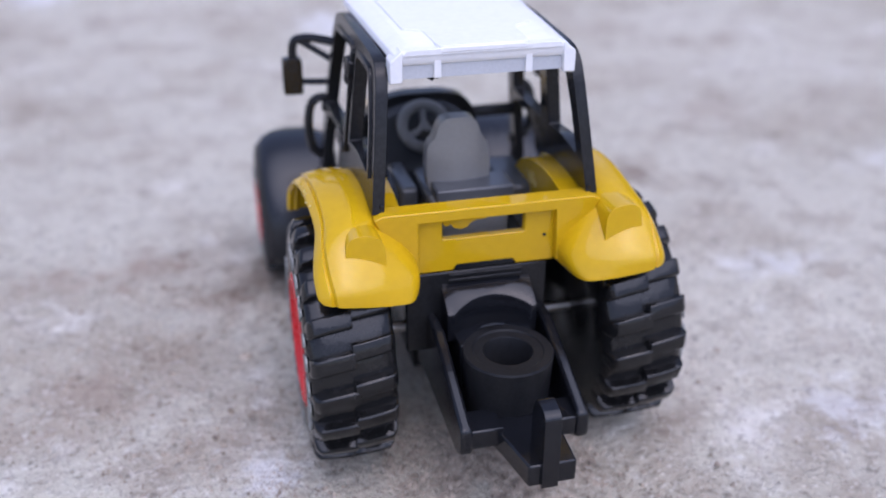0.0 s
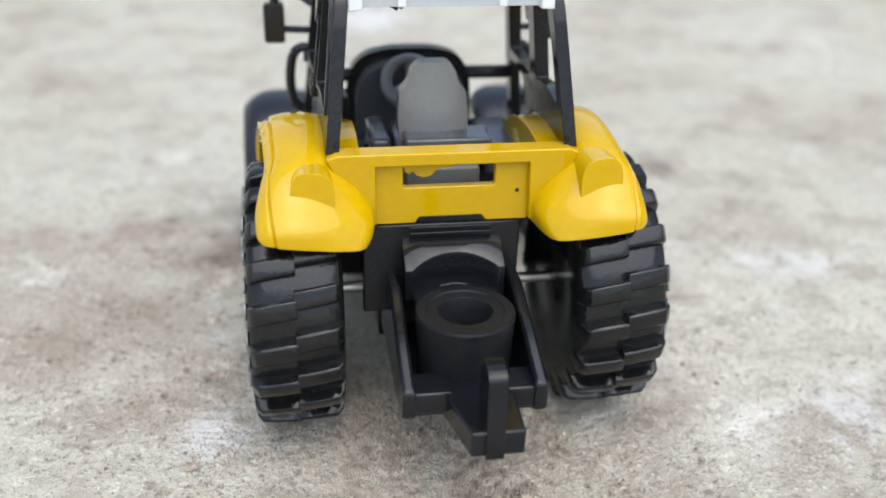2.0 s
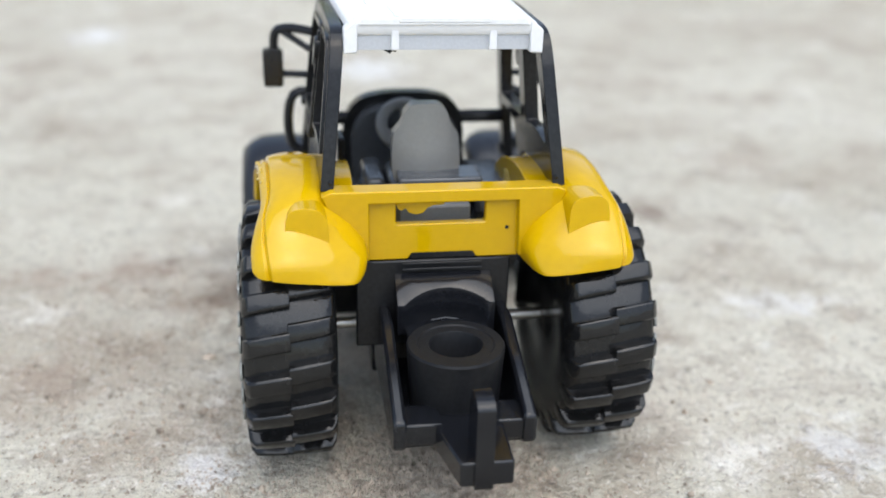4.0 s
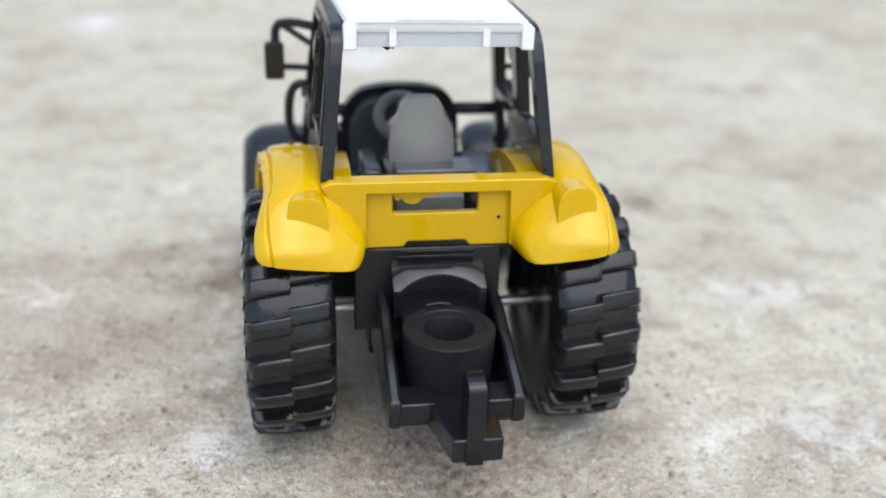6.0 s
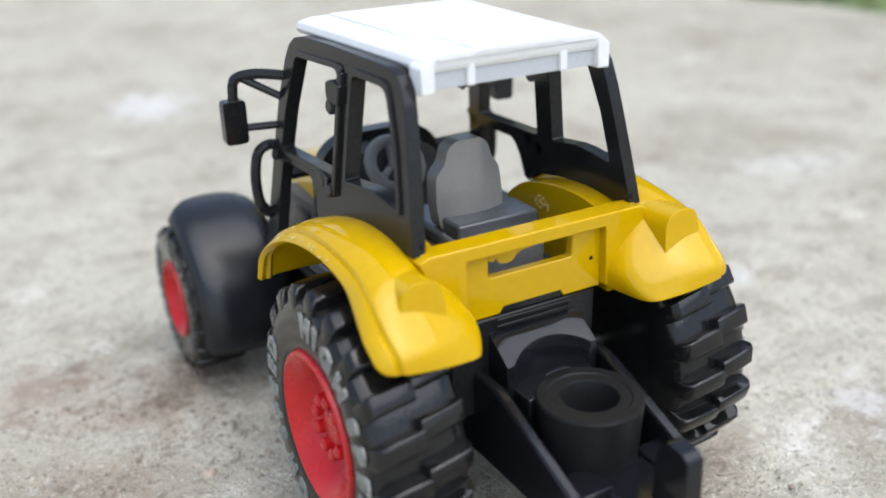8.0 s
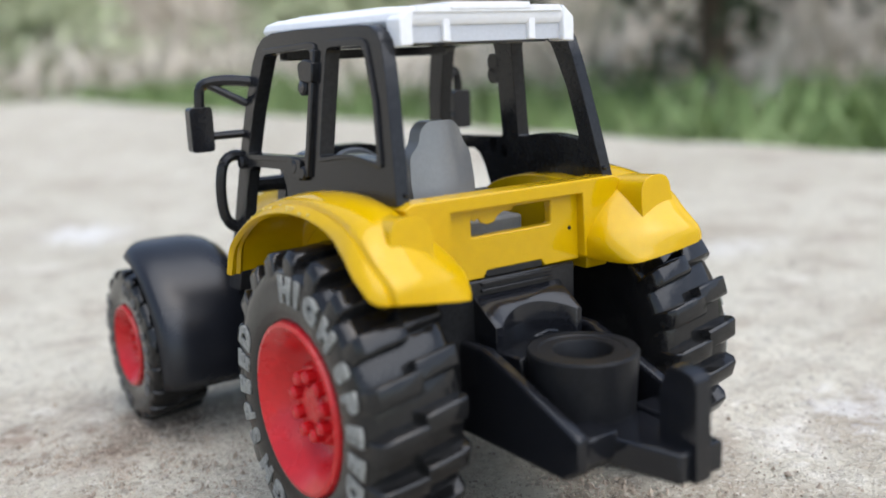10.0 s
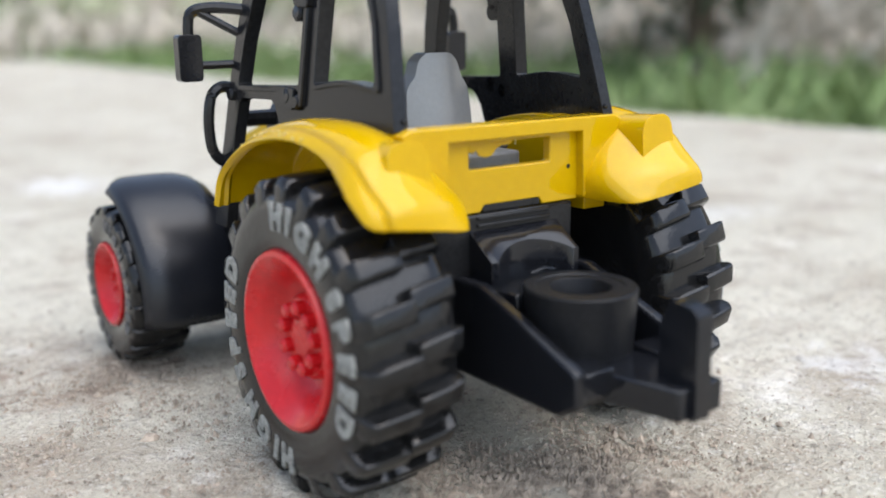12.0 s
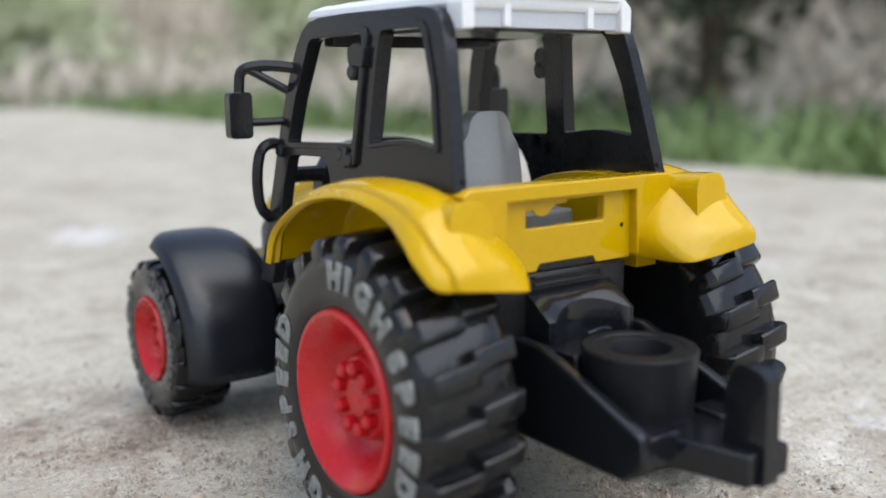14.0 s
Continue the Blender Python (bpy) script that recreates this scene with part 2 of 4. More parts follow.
# ---- the ground ----
def concrete_material():
    m = bpy.data.materials.new("weathered_concrete")
    m.use_nodes = True
    n, l = m.node_tree.nodes, m.node_tree.links
    b = n["Principled BSDF"]
    b.inputs["Specular IOR Level"].default_value = 0.25
    co = n.new("ShaderNodeTexCoord")

    def noise_at(scale, detail=5, rough=0.55):
        t = n.new("ShaderNodeTexNoise")
        t.inputs["Scale"].default_value, t.inputs["Detail"].default_value, t.inputs["Roughness"].default_value = scale, detail, rough
        l.new(co.outputs["Object"], t.inputs["Vector"])
        return t.outputs["Fac"]

    def span(value, lo, hi, to0=0.0, to1=1.0):
        r = n.new("ShaderNodeMapRange")
        for key, v in (("From Min", lo), ("From Max", hi), ("To Min", to0), ("To Max", to1)):
            r.inputs[key].default_value = v
        l.new(value, r.inputs["Value"])
        return r.outputs[0]

    def blend(fac, a, c):
        x = n.new("ShaderNodeMix")
        x.data_type = "RGBA"
        l.new(fac, x.inputs["Factor"])
        for key, v in (("A", a), ("B", c)):
            if isinstance(v, tuple):
                x.inputs[key].default_value = (*v, 1)
            else:
                l.new(v, x.inputs[key])
        return x.outputs["Result"]

    base = blend(span(noise_at(7, 6), 0.35, 0.65), (0.671, 0.637, 0.530), (0.557, 0.522, 0.422))
    base = blend(span(noise_at(13, 7, 0.7), 0.50, 0.68, 0, 0.8), base, (0.402, 0.338, 0.258))
    base = blend(span(noise_at(45, 6, 0.7), 0.50, 0.70, 0, 0.9), base, (0.364, 0.298, 0.229))
    base = blend(span(noise_at(31, 6, 0.75), 0.57, 0.68, 0, 0.8), base, (0.813, 0.779, 0.696))
    base = blend(span(noise_at(150, 5, 0.75), 0.52, 0.70, 0, 0.6), base, (0.321, 0.277, 0.224))
    base = blend(span(noise_at(700, 3, 0.7), 0.54, 0.70, 0, 0.6), base, (0.203, 0.174, 0.143))
    base = blend(span(noise_at(900, 2, 0.6), 0.58, 0.70, 0, 0.6), base, (0.813, 0.768, 0.687))
    # dark pits and pale crumbs
    base = blend(span(noise_at(330, 4, 0.65), 0.60, 0.68, 0, 0.55), base, (0.16, 0.135, 0.11))
    base = blend(span(noise_at(240, 4, 0.7), 0.61, 0.69, 0, 0.6), base, (0.80, 0.775, 0.70))
    # stains and worn spots of their own shape, two with shade painted in
    ragged = noise_at(150, 6, 0.75)

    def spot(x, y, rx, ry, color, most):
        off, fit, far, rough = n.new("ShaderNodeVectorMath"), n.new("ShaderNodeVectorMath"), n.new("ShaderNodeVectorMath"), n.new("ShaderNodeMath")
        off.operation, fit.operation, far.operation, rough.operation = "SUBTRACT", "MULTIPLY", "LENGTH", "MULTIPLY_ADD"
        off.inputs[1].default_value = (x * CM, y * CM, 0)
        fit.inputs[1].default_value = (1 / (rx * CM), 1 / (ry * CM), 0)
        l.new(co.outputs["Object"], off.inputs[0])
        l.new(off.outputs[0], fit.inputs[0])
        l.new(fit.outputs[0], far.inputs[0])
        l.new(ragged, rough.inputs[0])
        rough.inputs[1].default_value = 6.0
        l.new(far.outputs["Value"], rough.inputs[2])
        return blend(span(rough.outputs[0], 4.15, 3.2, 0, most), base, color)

    chalk, rust_and_shade, earth_and_shade = (0.80, 0.79, 0.76), (0.36, 0.27, 0.21), (0.24, 0.18, 0.14)
    for x, y, rx, ry, color, most in (
            (7.9, 4.3, 1.2, 0.5, chalk, 0.65), (6.7, -0.8, 1.0, 0.8, chalk, 0.6), (-3.4, -0.1, 0.55, 0.6, chalk, 0.8), (-11.0, 34.7, 1.3, 2.0, chalk, 1.0),
            (1.3, 27.0, 1.6, 2.2, chalk, 0.9), (15.4, 8.8, 2.0, 1.0, chalk, 0.45), (7.2, 9.8, 0.5, 0.7, earth_and_shade, 0.7), (9.1, 8.5, 0.6, 0.6, earth_and_shade, 0.5),
            # the wide dark spot by the front-left wheel: soil plus its painted shadow
            (-7.4, 7.2, 0.8, 0.8, rust_and_shade, 0.6), (-5.5, 7.2, 1.0, 0.9, rust_and_shade, 0.7), (-4.2, 5.4, 0.8, 0.7, rust_and_shade, 0.6), (-3.0, 6.3, 1.3, 0.8, earth_and_shade, 0.75), (-4.75, 7.9, 0.35, 0.3, earth_and_shade, 0.7),
            # first one: brown residue that also paints the shade under the tractor
            (-0.6, 3.0, 1.4, 2.0, rust_and_shade, 0.5), (-6.4, 2.6, 1.2, 1.0, rust_and_shade, 0.45), (11.5, 14.0, 1.6, 1.2, rust_and_shade, 0.4)):
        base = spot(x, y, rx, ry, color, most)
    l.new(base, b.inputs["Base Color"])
    b.inputs["Roughness"].default_value = 0.9
    add = n.new("ShaderNodeMath")
    add.operation = "MULTIPLY_ADD"
    add.inputs[1].default_value = 0.35
    l.new(noise_at(900, 4, 0.7), add.inputs[0])
    l.new(noise_at(260, 5, 0.75), add.inputs[2])
    bu = n.new("ShaderNodeBump")
    bu.inputs["Strength"].default_value, bu.inputs["Distance"].default_value = 1.0, 0.0024
    l.new(add.outputs[0], bu.inputs["Height"])
    l.new(bu.outputs[0], b.inputs["Normal"])
    return m


def axis_steps(lo, hi, fine_lo, fine_hi, fine, growth=1.25):
    """Steps that are fine in the middle and grow outward."""
    v = list(np.arange(fine_lo, fine_hi + fine / 2, fine))
    s = fine
    while v[-1] < hi:
        s *= growth
        v.append(min(hi, v[-1] + s))
    s = fine
    while v[0] > lo:
        s *= growth
        v.insert(0, max(lo, v[0] - s))
    return v


def concrete_slab():
    xs = axis_steps(-220, 37.6, -12, 12, 0.16)
    ys = axis_steps(-200, 190, -6, 16, 0.16)
    rows = []
    for y in ys:
        row = []
        for x in xs:
            # the far and side edges of the slab are broken and uneven
            ex = x + (noise.noise((0, y / 9, 3)) * 2.2 if x > 37.5 else 0)
            ey = y + (noise.noise((x / 12, 0, 7)) * 6 if y > 189.9 else 0)
            near = max(0.0, 1 - max(abs(x), abs(y - 5)) / 45)
            h = (noise.fractal((x * 0.9, y * 0.9, 0), 0.8, 2.0, 5) * 0.055 + noise.noise((x * 2.4, y * 2.4, 2)) * 0.03) * min(1, near * 3) if near else 0.0
            # the slab rises slightly towards its broken side edge
            h += 0.28 * (max(0.0, x - 12) / 25) ** 2
            row.append((ex, ey, h - 0.02))
        rows.append(row)
    bm = sheet(rows)
    rim = [e for e in bm.edges if e.is_boundary]
    got = bmesh.ops.extrude_edge_only(bm, edges=rim)
    bmesh.ops.translate(bm, vec=(0, 0, -7), verts=[v for v in got["geom"] if isinstance(v, bmesh.types.BMVert)])
    bmesh.ops.recalc_face_normals(bm, faces=bm.faces[:])
    return tagged(part("pavement", bm, concrete_material()), "weathered pale grey concrete slab with grit and rusty stains", "pavement", kind="structure")


concrete_slab()



# ---- the toy tractor ----
MID = 0.06          # its middle line stands a little off the origin
AXLE = (0.71, 1.93)  # rear axle: along, height
FRONT = (6.85, 1.33)

tractor = new("toy_tractor")
tractor.location = (MID * CM, AXLE[0] * CM, 0)
tagged(tractor, "yellow, black and white die-cast toy tractor with red rims on concrete", "toy tractor")


def on(name, bm, mat, parent=None, label="", **k):
    """A part of the tractor, given in centimetres from its middle line and the ground."""
    bmesh.ops.translate(bm, vec=(0, -AXLE[0], 0), verts=bm.verts[:])
    return part(name, bm, mat, parent or tractor, label, **k)


def glyph(ch, size):
    """The mesh of one character, as points and faces, centred, size high."""
    cu = bpy.data.curves.new("glyph", "FONT")
    cu.body, cu.size, cu.extrude, cu.offset, cu.resolution_u = ch, 1.0, 0.06, 0.065, 3
    ob = bpy.data.objects.new("glyph", cu)
    scene.collection.objects.link(ob)
    me = bpy.data.meshes.new_from_object(ob.evaluated_get(bpy.context.evaluated_depsgraph_get()))
    bm = bmesh.new()
    bm.from_mesh(me)
    bpy.data.objects.remove(ob), bpy.data.curves.remove(cu), bpy.data.meshes.remove(me)
    xs, ys = [v.co.x for v in bm.verts], [v.co.y for v in bm.verts]
    cx, cy, h = (min(xs) + max(xs)) / 2, (min(ys) + max(ys)) / 2, max(ys) - min(ys)
    bmesh.ops.translate(bm, vec=(-cx, -cy, 0), verts=bm.verts[:])
    bmesh.ops.scale(bm, vec=(size / h, size / h, size / h), verts=bm.verts[:])
    return bm


def lettering(radius, size, out_x, start, steps, side, wide=1.0):
    """HIGH SPEED twice round a sidewall, tops outward; angles run from the top towards the rear on the left side."""
    bm = bmesh.new()
    for turn in (0, 182):
        for ch, a in zip("HIGHSPEED", steps):
            g = glyph(ch, size)
            a = radians(a + start + turn)
            # across = clockwise seen from outside, up = outward from the hub
            for v in g.verts:
                ang = a + v.co.x * wide / radius
                r = radius + v.co.y
                v.co = Vector((out_x - v.co.z * 0.6 - 0.012 + 0.1 * ((r - radius) / size) ** 2 * size, -math.sin(ang) * r, math.cos(ang) * r))
            me = bpy.data.meshes.new("tmp")
            g.to_mesh(me)
            g.free()
            bm.from_mesh(me)
            bpy.data.meshes.remove(me)
    if side > 0:
        # seen from the other side the words still read forward
        bmesh.ops.rotate(bm, matrix=Matrix.Rotation(math.pi, 3, "Z"), verts=bm.verts[:])
    return bm


def tyre_mesh(R, w, bead, lugs, depth):
    """A tyre round the x axis: carcass, and two staggered rows of moulded lugs that run from the shoulders to the middle."""
    h = w / 2
    r0 = R - depth
    wall = r0 - bead
    half = [(0.86, bead), (0.93, bead + 0.04), (1.0, bead + wall * 0.18), (1.0, bead + wall * 0.62), (0.985, bead + wall * 0.78), (0.93, bead + wall * 0.90), (0.84, bead + wall * 0.965), (0.6, r0), (0.3, r0 + 0.01)]
    prof = [(-h * a, r) for a, r in half] + [(0, r0 + 0.015)] + [(h * a, r) for a, r in reversed(half[5:])] + [(h * 0.985, bead + wall * 0.7), (h * 1.0, bead + wall * 0.3), (h * 0.96, bead), (h * 0.94, bead * 0.55), (h * 0.96, bead * 0.5), (h * 0.96, 0.12), (h * 0.2, 0.12), (h * 0.2, bead)]
    return spun(prof, 72, "x", closed=True)


def lug_mesh(R, w, lugs, depth, sgn):
    """One moulded lug of a row, at the top of the tyre, running from the shoulder to the middle and leaning."""
    h, pitch = w / 2, math.tau / lugs
    tw, rt, lean = 0.215 * pitch, 0.25 * pitch, 0.16 * pitch * sgn
    secs = [
        (0.985, R - depth * 2.6, R - depth * 1.9, -0.1),
        (0.93, R - depth * 2.2, R - depth * 0.55, 0.0),
        (0.82, R - depth * 1.5, R - depth * 0.12, 0.15),
        (0.55, R - depth * 1.2, R - depth * 0.05, 0.45),
        (0.25, R - depth * 1.1, R, 0.75),
        (-0.03, R - depth * 1.1, R, 1.0),
    ]
    bm = bmesh.new()
    prev = None
    for f, rb, rtop, sh in secs:
        x = sgn * h * f
        cur = []
        for half, r in ((-rt, rb), (-tw * 1.06, rtop - depth * 0.16), (-tw * 0.84, rtop), (tw * 0.78, rtop - depth * 0.12), (tw * 1.06, rtop - depth * 0.3), (rt, rb)):
            a = half + sh * lean
            cur.append(bm.verts.new((x, -math.sin(a) * r, math.cos(a) * r)))
        if prev:
            for i in range(5):
                bm.faces.new((prev[i], prev[i + 1], cur[i + 1], cur[i]))
        else:
            bm.faces.new(cur)
        prev = cur
    bm.faces.new(prev)
    bmesh.ops.recalc_face_normals(bm, faces=bm.faces[:])
    # worn, rounded edges
    worn = [e for e in bm.edges if len(e.link_faces) == 2 and e.calc_face_angle() > radians(40)]
    bmesh.ops.bevel(bm, geom=worn, offset=0.022, segments=2, profile=0.5, affect="EDGES", clamp_overlap=True)
    return bm


def wheel(name, side, R, w, rim_r, lugs, depth, centre, face, hub_in, letters, nuts, ink):
    """A wheel: a dished red rim with a hub and nuts, a lugged tyre and worn lettering. face: x of the outer sidewall, on the left."""
    mid = face + w / 2
    prof = [(face + 0.03, rim_r * 0.90), (face - 0.02, rim_r * 0.96), (face - 0.01, rim_r * 1.01), (face + 0.06, rim_r * 1.04), (face + w * 0.5, rim_r * 1.0), (face + w * 0.5, 0.2),
            (face + hub_in + 0.20, 0.2), (face + hub_in + 0.20, rim_r * 0.44), (face + hub_in + 0.18, rim_r * 0.54), (face + hub_in + 0.13, rim_r * 0.63), (face + hub_in + 0.03, rim_r * 0.715), (face + hub_in * 0.6, rim_r * 0.775), (face + 0.10, rim_r * 0.83)]
    bm = spun(prof, 56, "x", closed=True)
    spun([(face + hub_in - 0.06, rim_r * 0.10), (face + hub_in - 0.05, rim_r * 0.21), (face + hub_in, rim_r * 0.24), (face + hub_in + 0.01, rim_r * 0.45), (face + hub_in + 0.05, rim_r * 0.49), (face + hub_in + 0.2, rim_r * 0.52)], 40, "x", bm=bm)
    sgn = -1 if side < 0 else 1
    if side > 0:
        flipped(bm)
    hold = Vector((0, centre[0] - AXLE[0], centre[1]))
    rim = part(name, bm, RED, tractor, "dished red plastic rim", at=hold)
    tb = tyre_mesh(R, w, rim_r * 0.98, lugs, depth)
    bmesh.ops.translate(tb, vec=(mid, 0, 0), verts=tb.verts[:])
    if side > 0:
        flipped(tb)
    part("tyre", tb, RUBBER, rim, "black rubber tyre with chunky staggered lugs")
    for row, sgn_row in ((0, -1), (1, 1)):
        lug = None
        for k in range(lugs):
            m = Matrix.Translation(Vector((mid * (1 if side < 0 else -1), 0, 0)) * CM) @ Matrix.Rotation(math.tau * (k + 0.5 * row) / lugs, 4, "X")
            if lug is None:
                lug = part("tread_lug", lug_mesh(R, w, lugs, depth, sgn_row), RUBBER, rim)
                one_lug = lug
            else:
                one_lug = new("tread_lug", lug.data)
                one_lug.parent = rim
            one_lug.matrix_basis = m
    radius, size, start, steps, wide = letters
    lb = lettering(radius, size, face, start, steps, -1, wide)
    if side > 0:
        bmesh.ops.rotate(lb, matrix=Matrix.Rotation(math.pi, 3, "Z"), verts=lb.verts[:])
    part("lettering", lb, ink, rim, "worn silver words HIGH SPEED on the sidewall", smooth=False)
    one = None
    for k in range(nuts):
        a = 2 * math.pi * (k + 0.3) / nuts
        p = (sgn * -(face + hub_in - 0.03) if side > 0 else face + hub_in - 0.03, math.cos(a) * rim_r * 0.35, math.sin(a) * rim_r * 0.35)
        if one is None:
            nb = spun([(-0.10 * rim_r, rim_r * 0.055), (-0.07 * rim_r, rim_r * 0.085), (0.2, rim_r * 0.105)], 8, "x")
            if side > 0:
                flipped(nb)
            one = part("wheel_nut", nb, RED, rim, at=p)
        else:
            o = new("wheel_nut", one.data)
            o.parent = rim
            o.matrix_basis = Matrix.Translation(Vector(p) * CM)
    return rim


REAR_LETTERS = (1.48, 0.33, -1, (0, 11.5, 25, 41, 59, 72, 85.5, 99, 113), 1.0)
FRONT_LETTERS = (1.04, 0.19, 10, (0, 11.5, 25, 41, 59, 72, 85.5, 99, 113), 1.0)
for side in (-1, 1):
    wheel("rear_wheel", side, 1.95, 1.32, 1.05, 20, 0.20, AXLE, -2.88 if side < 0 else -2.98, 0.26, REAR_LETTERS, 9, INK)
for side in (-1, 1):
    wheel("front_wheel", side, 1.33, 1.0, 0.69, 18, 0.05, FRONT, -3.1, 0.22, FRONT_LETTERS, 8, FADED)
on("rear_axle", tube([(-2.5, AXLE[0], AXLE[1]), (2.5, AXLE[0], AXLE[1])], 0.09, 12), STEEL, label="thin steel rear axle")
on("front_axle", tube([(-2.4, FRONT[0], FRONT[1]), (2.4, FRONT[0], FRONT[1])], 0.16, 12), BLACK)


# body under the cab
chassis = on("chassis", box(-1.16, 0.96, 0.1, 1.2, 1.9, 3.2), BLACK, label="black plastic chassis", bevel=0.04)
on("back_plate", box(-1.26, 0.98, -0.02, 0.1, 1.9, 3.26), BLACK, chassis, bevel=0.03)
on("gearbox", box(-0.95, 0.95, 1.0, 5.2, 0.85, 3.3), BLACK, chassis, bevel=0.05)
on("engine_block", box(-0.6, 0.6, 5.0, 8.2, 1.1, 2.4), BLACK, chassis, bevel=0.05)
# two added boxes, not known parts, that keep light from under the tractor
on("belly_light_block", box(-1.45, 1.45, 3.5, 5.4, 0.62, 1.6), BLACK, chassis, bevel=0.08)
on("axle_light_block", box(-1.9, 1.9, 6.35, 7.25, 0.75, 1.7), BLACK, chassis, bevel=0.08)
for sx in (-1, 1):
    on("footstep", plate([rounded([(sx * 0.9, 1.3), (sx * 1.62, 0.72), (sx * 1.72, 0.72), (sx * 1.72, 1.02), (sx * 1.2, 1.5)], 0.05, 2)], 3.3, 3.9, "y"), BLACK, chassis, "black footstep under the cab", bevel=0.03)
for z0, z1, y0 in ((3.27, 3.37, 0.01), (3.19, 3.235, -0.06), (3.10, 3.145, -0.06)):
    on("ridge", box(-0.60 if z0 < 3.25 else -0.48, 0.56 if z0 < 3.25 else 0.44, y0, 0.06, z0, z1), BLACK, chassis, bevel=0.012)
bm = box(-1.75, 1.75, 1.2, 4.4, 2.9, 3.15)
on("cab_floor", bm, SLATE, bevel=0.03)


# rear panel between the fenders, with its slot
def rear_panel():
    outer = [(-1.10, 3.27), (-0.52, 3.27), (-0.46, 3.36), (0.42, 3.36), (0.48, 3.27), (1.08, 3.27), (1.07, 4.20), (-1.10, 4.20)]
    slot = rounded([(-0.69, 3.81), (0.59, 3.81), (0.59, 4.12), (-0.69, 4.12)], 0.03, 2)
    bm = plate([outer, slot], 0.0, 0.14, "y")
    body = on("rear_panel", bm, YELLOW, label="glossy yellow metal rear panel with a slot", bevel=0.02)
    arm = [(1.07, 3.31), (1.11, 3.32), (1.20, 3.56), (1.38, 3.80), (1.60, 4.03), (1.73, 4.29), (1.60, 4.35)]
    rim = [(1.04, 4.17)] + arm + [(-x, z) for x, z in reversed(arm)] + [(-1.08, 4.17)]
    on("crossbar", plate([rim], -0.13, 0.20, "y"), YELLOW, body, "yellow crossbar that runs down to both fenders", bevel=0.06)
    flash = [(-0.70, 4.14), (-0.66, 4.02), (-0.60, 3.99), (-0.55, 4.03), (-0.50, 3.96), (-0.40, 3.93), (-0.30, 3.95), (-0.24, 4.02), (-0.16, 4.06), (0.0, 4.07), (0.02, 4.14)]
    on("moulding_flash", plate([flash], 0.05, 0.08, "y"), YELLOW, body, "ragged leftover flake of yellow casting", bevel=0.008)
    dot = spun([(-0.004, 0.03), (0.02, 0.03)], 12, "y", centre=(0.91, 0.0, 3.715))
    on("pin_hole", dot, BLACK, body)


rear_panel()


def bent_flat(pts):
    return [(p.x, p.y) for p in bent([(a, b, 0) for a, b in pts], 4)]


rng_flakes = random.Random(3)


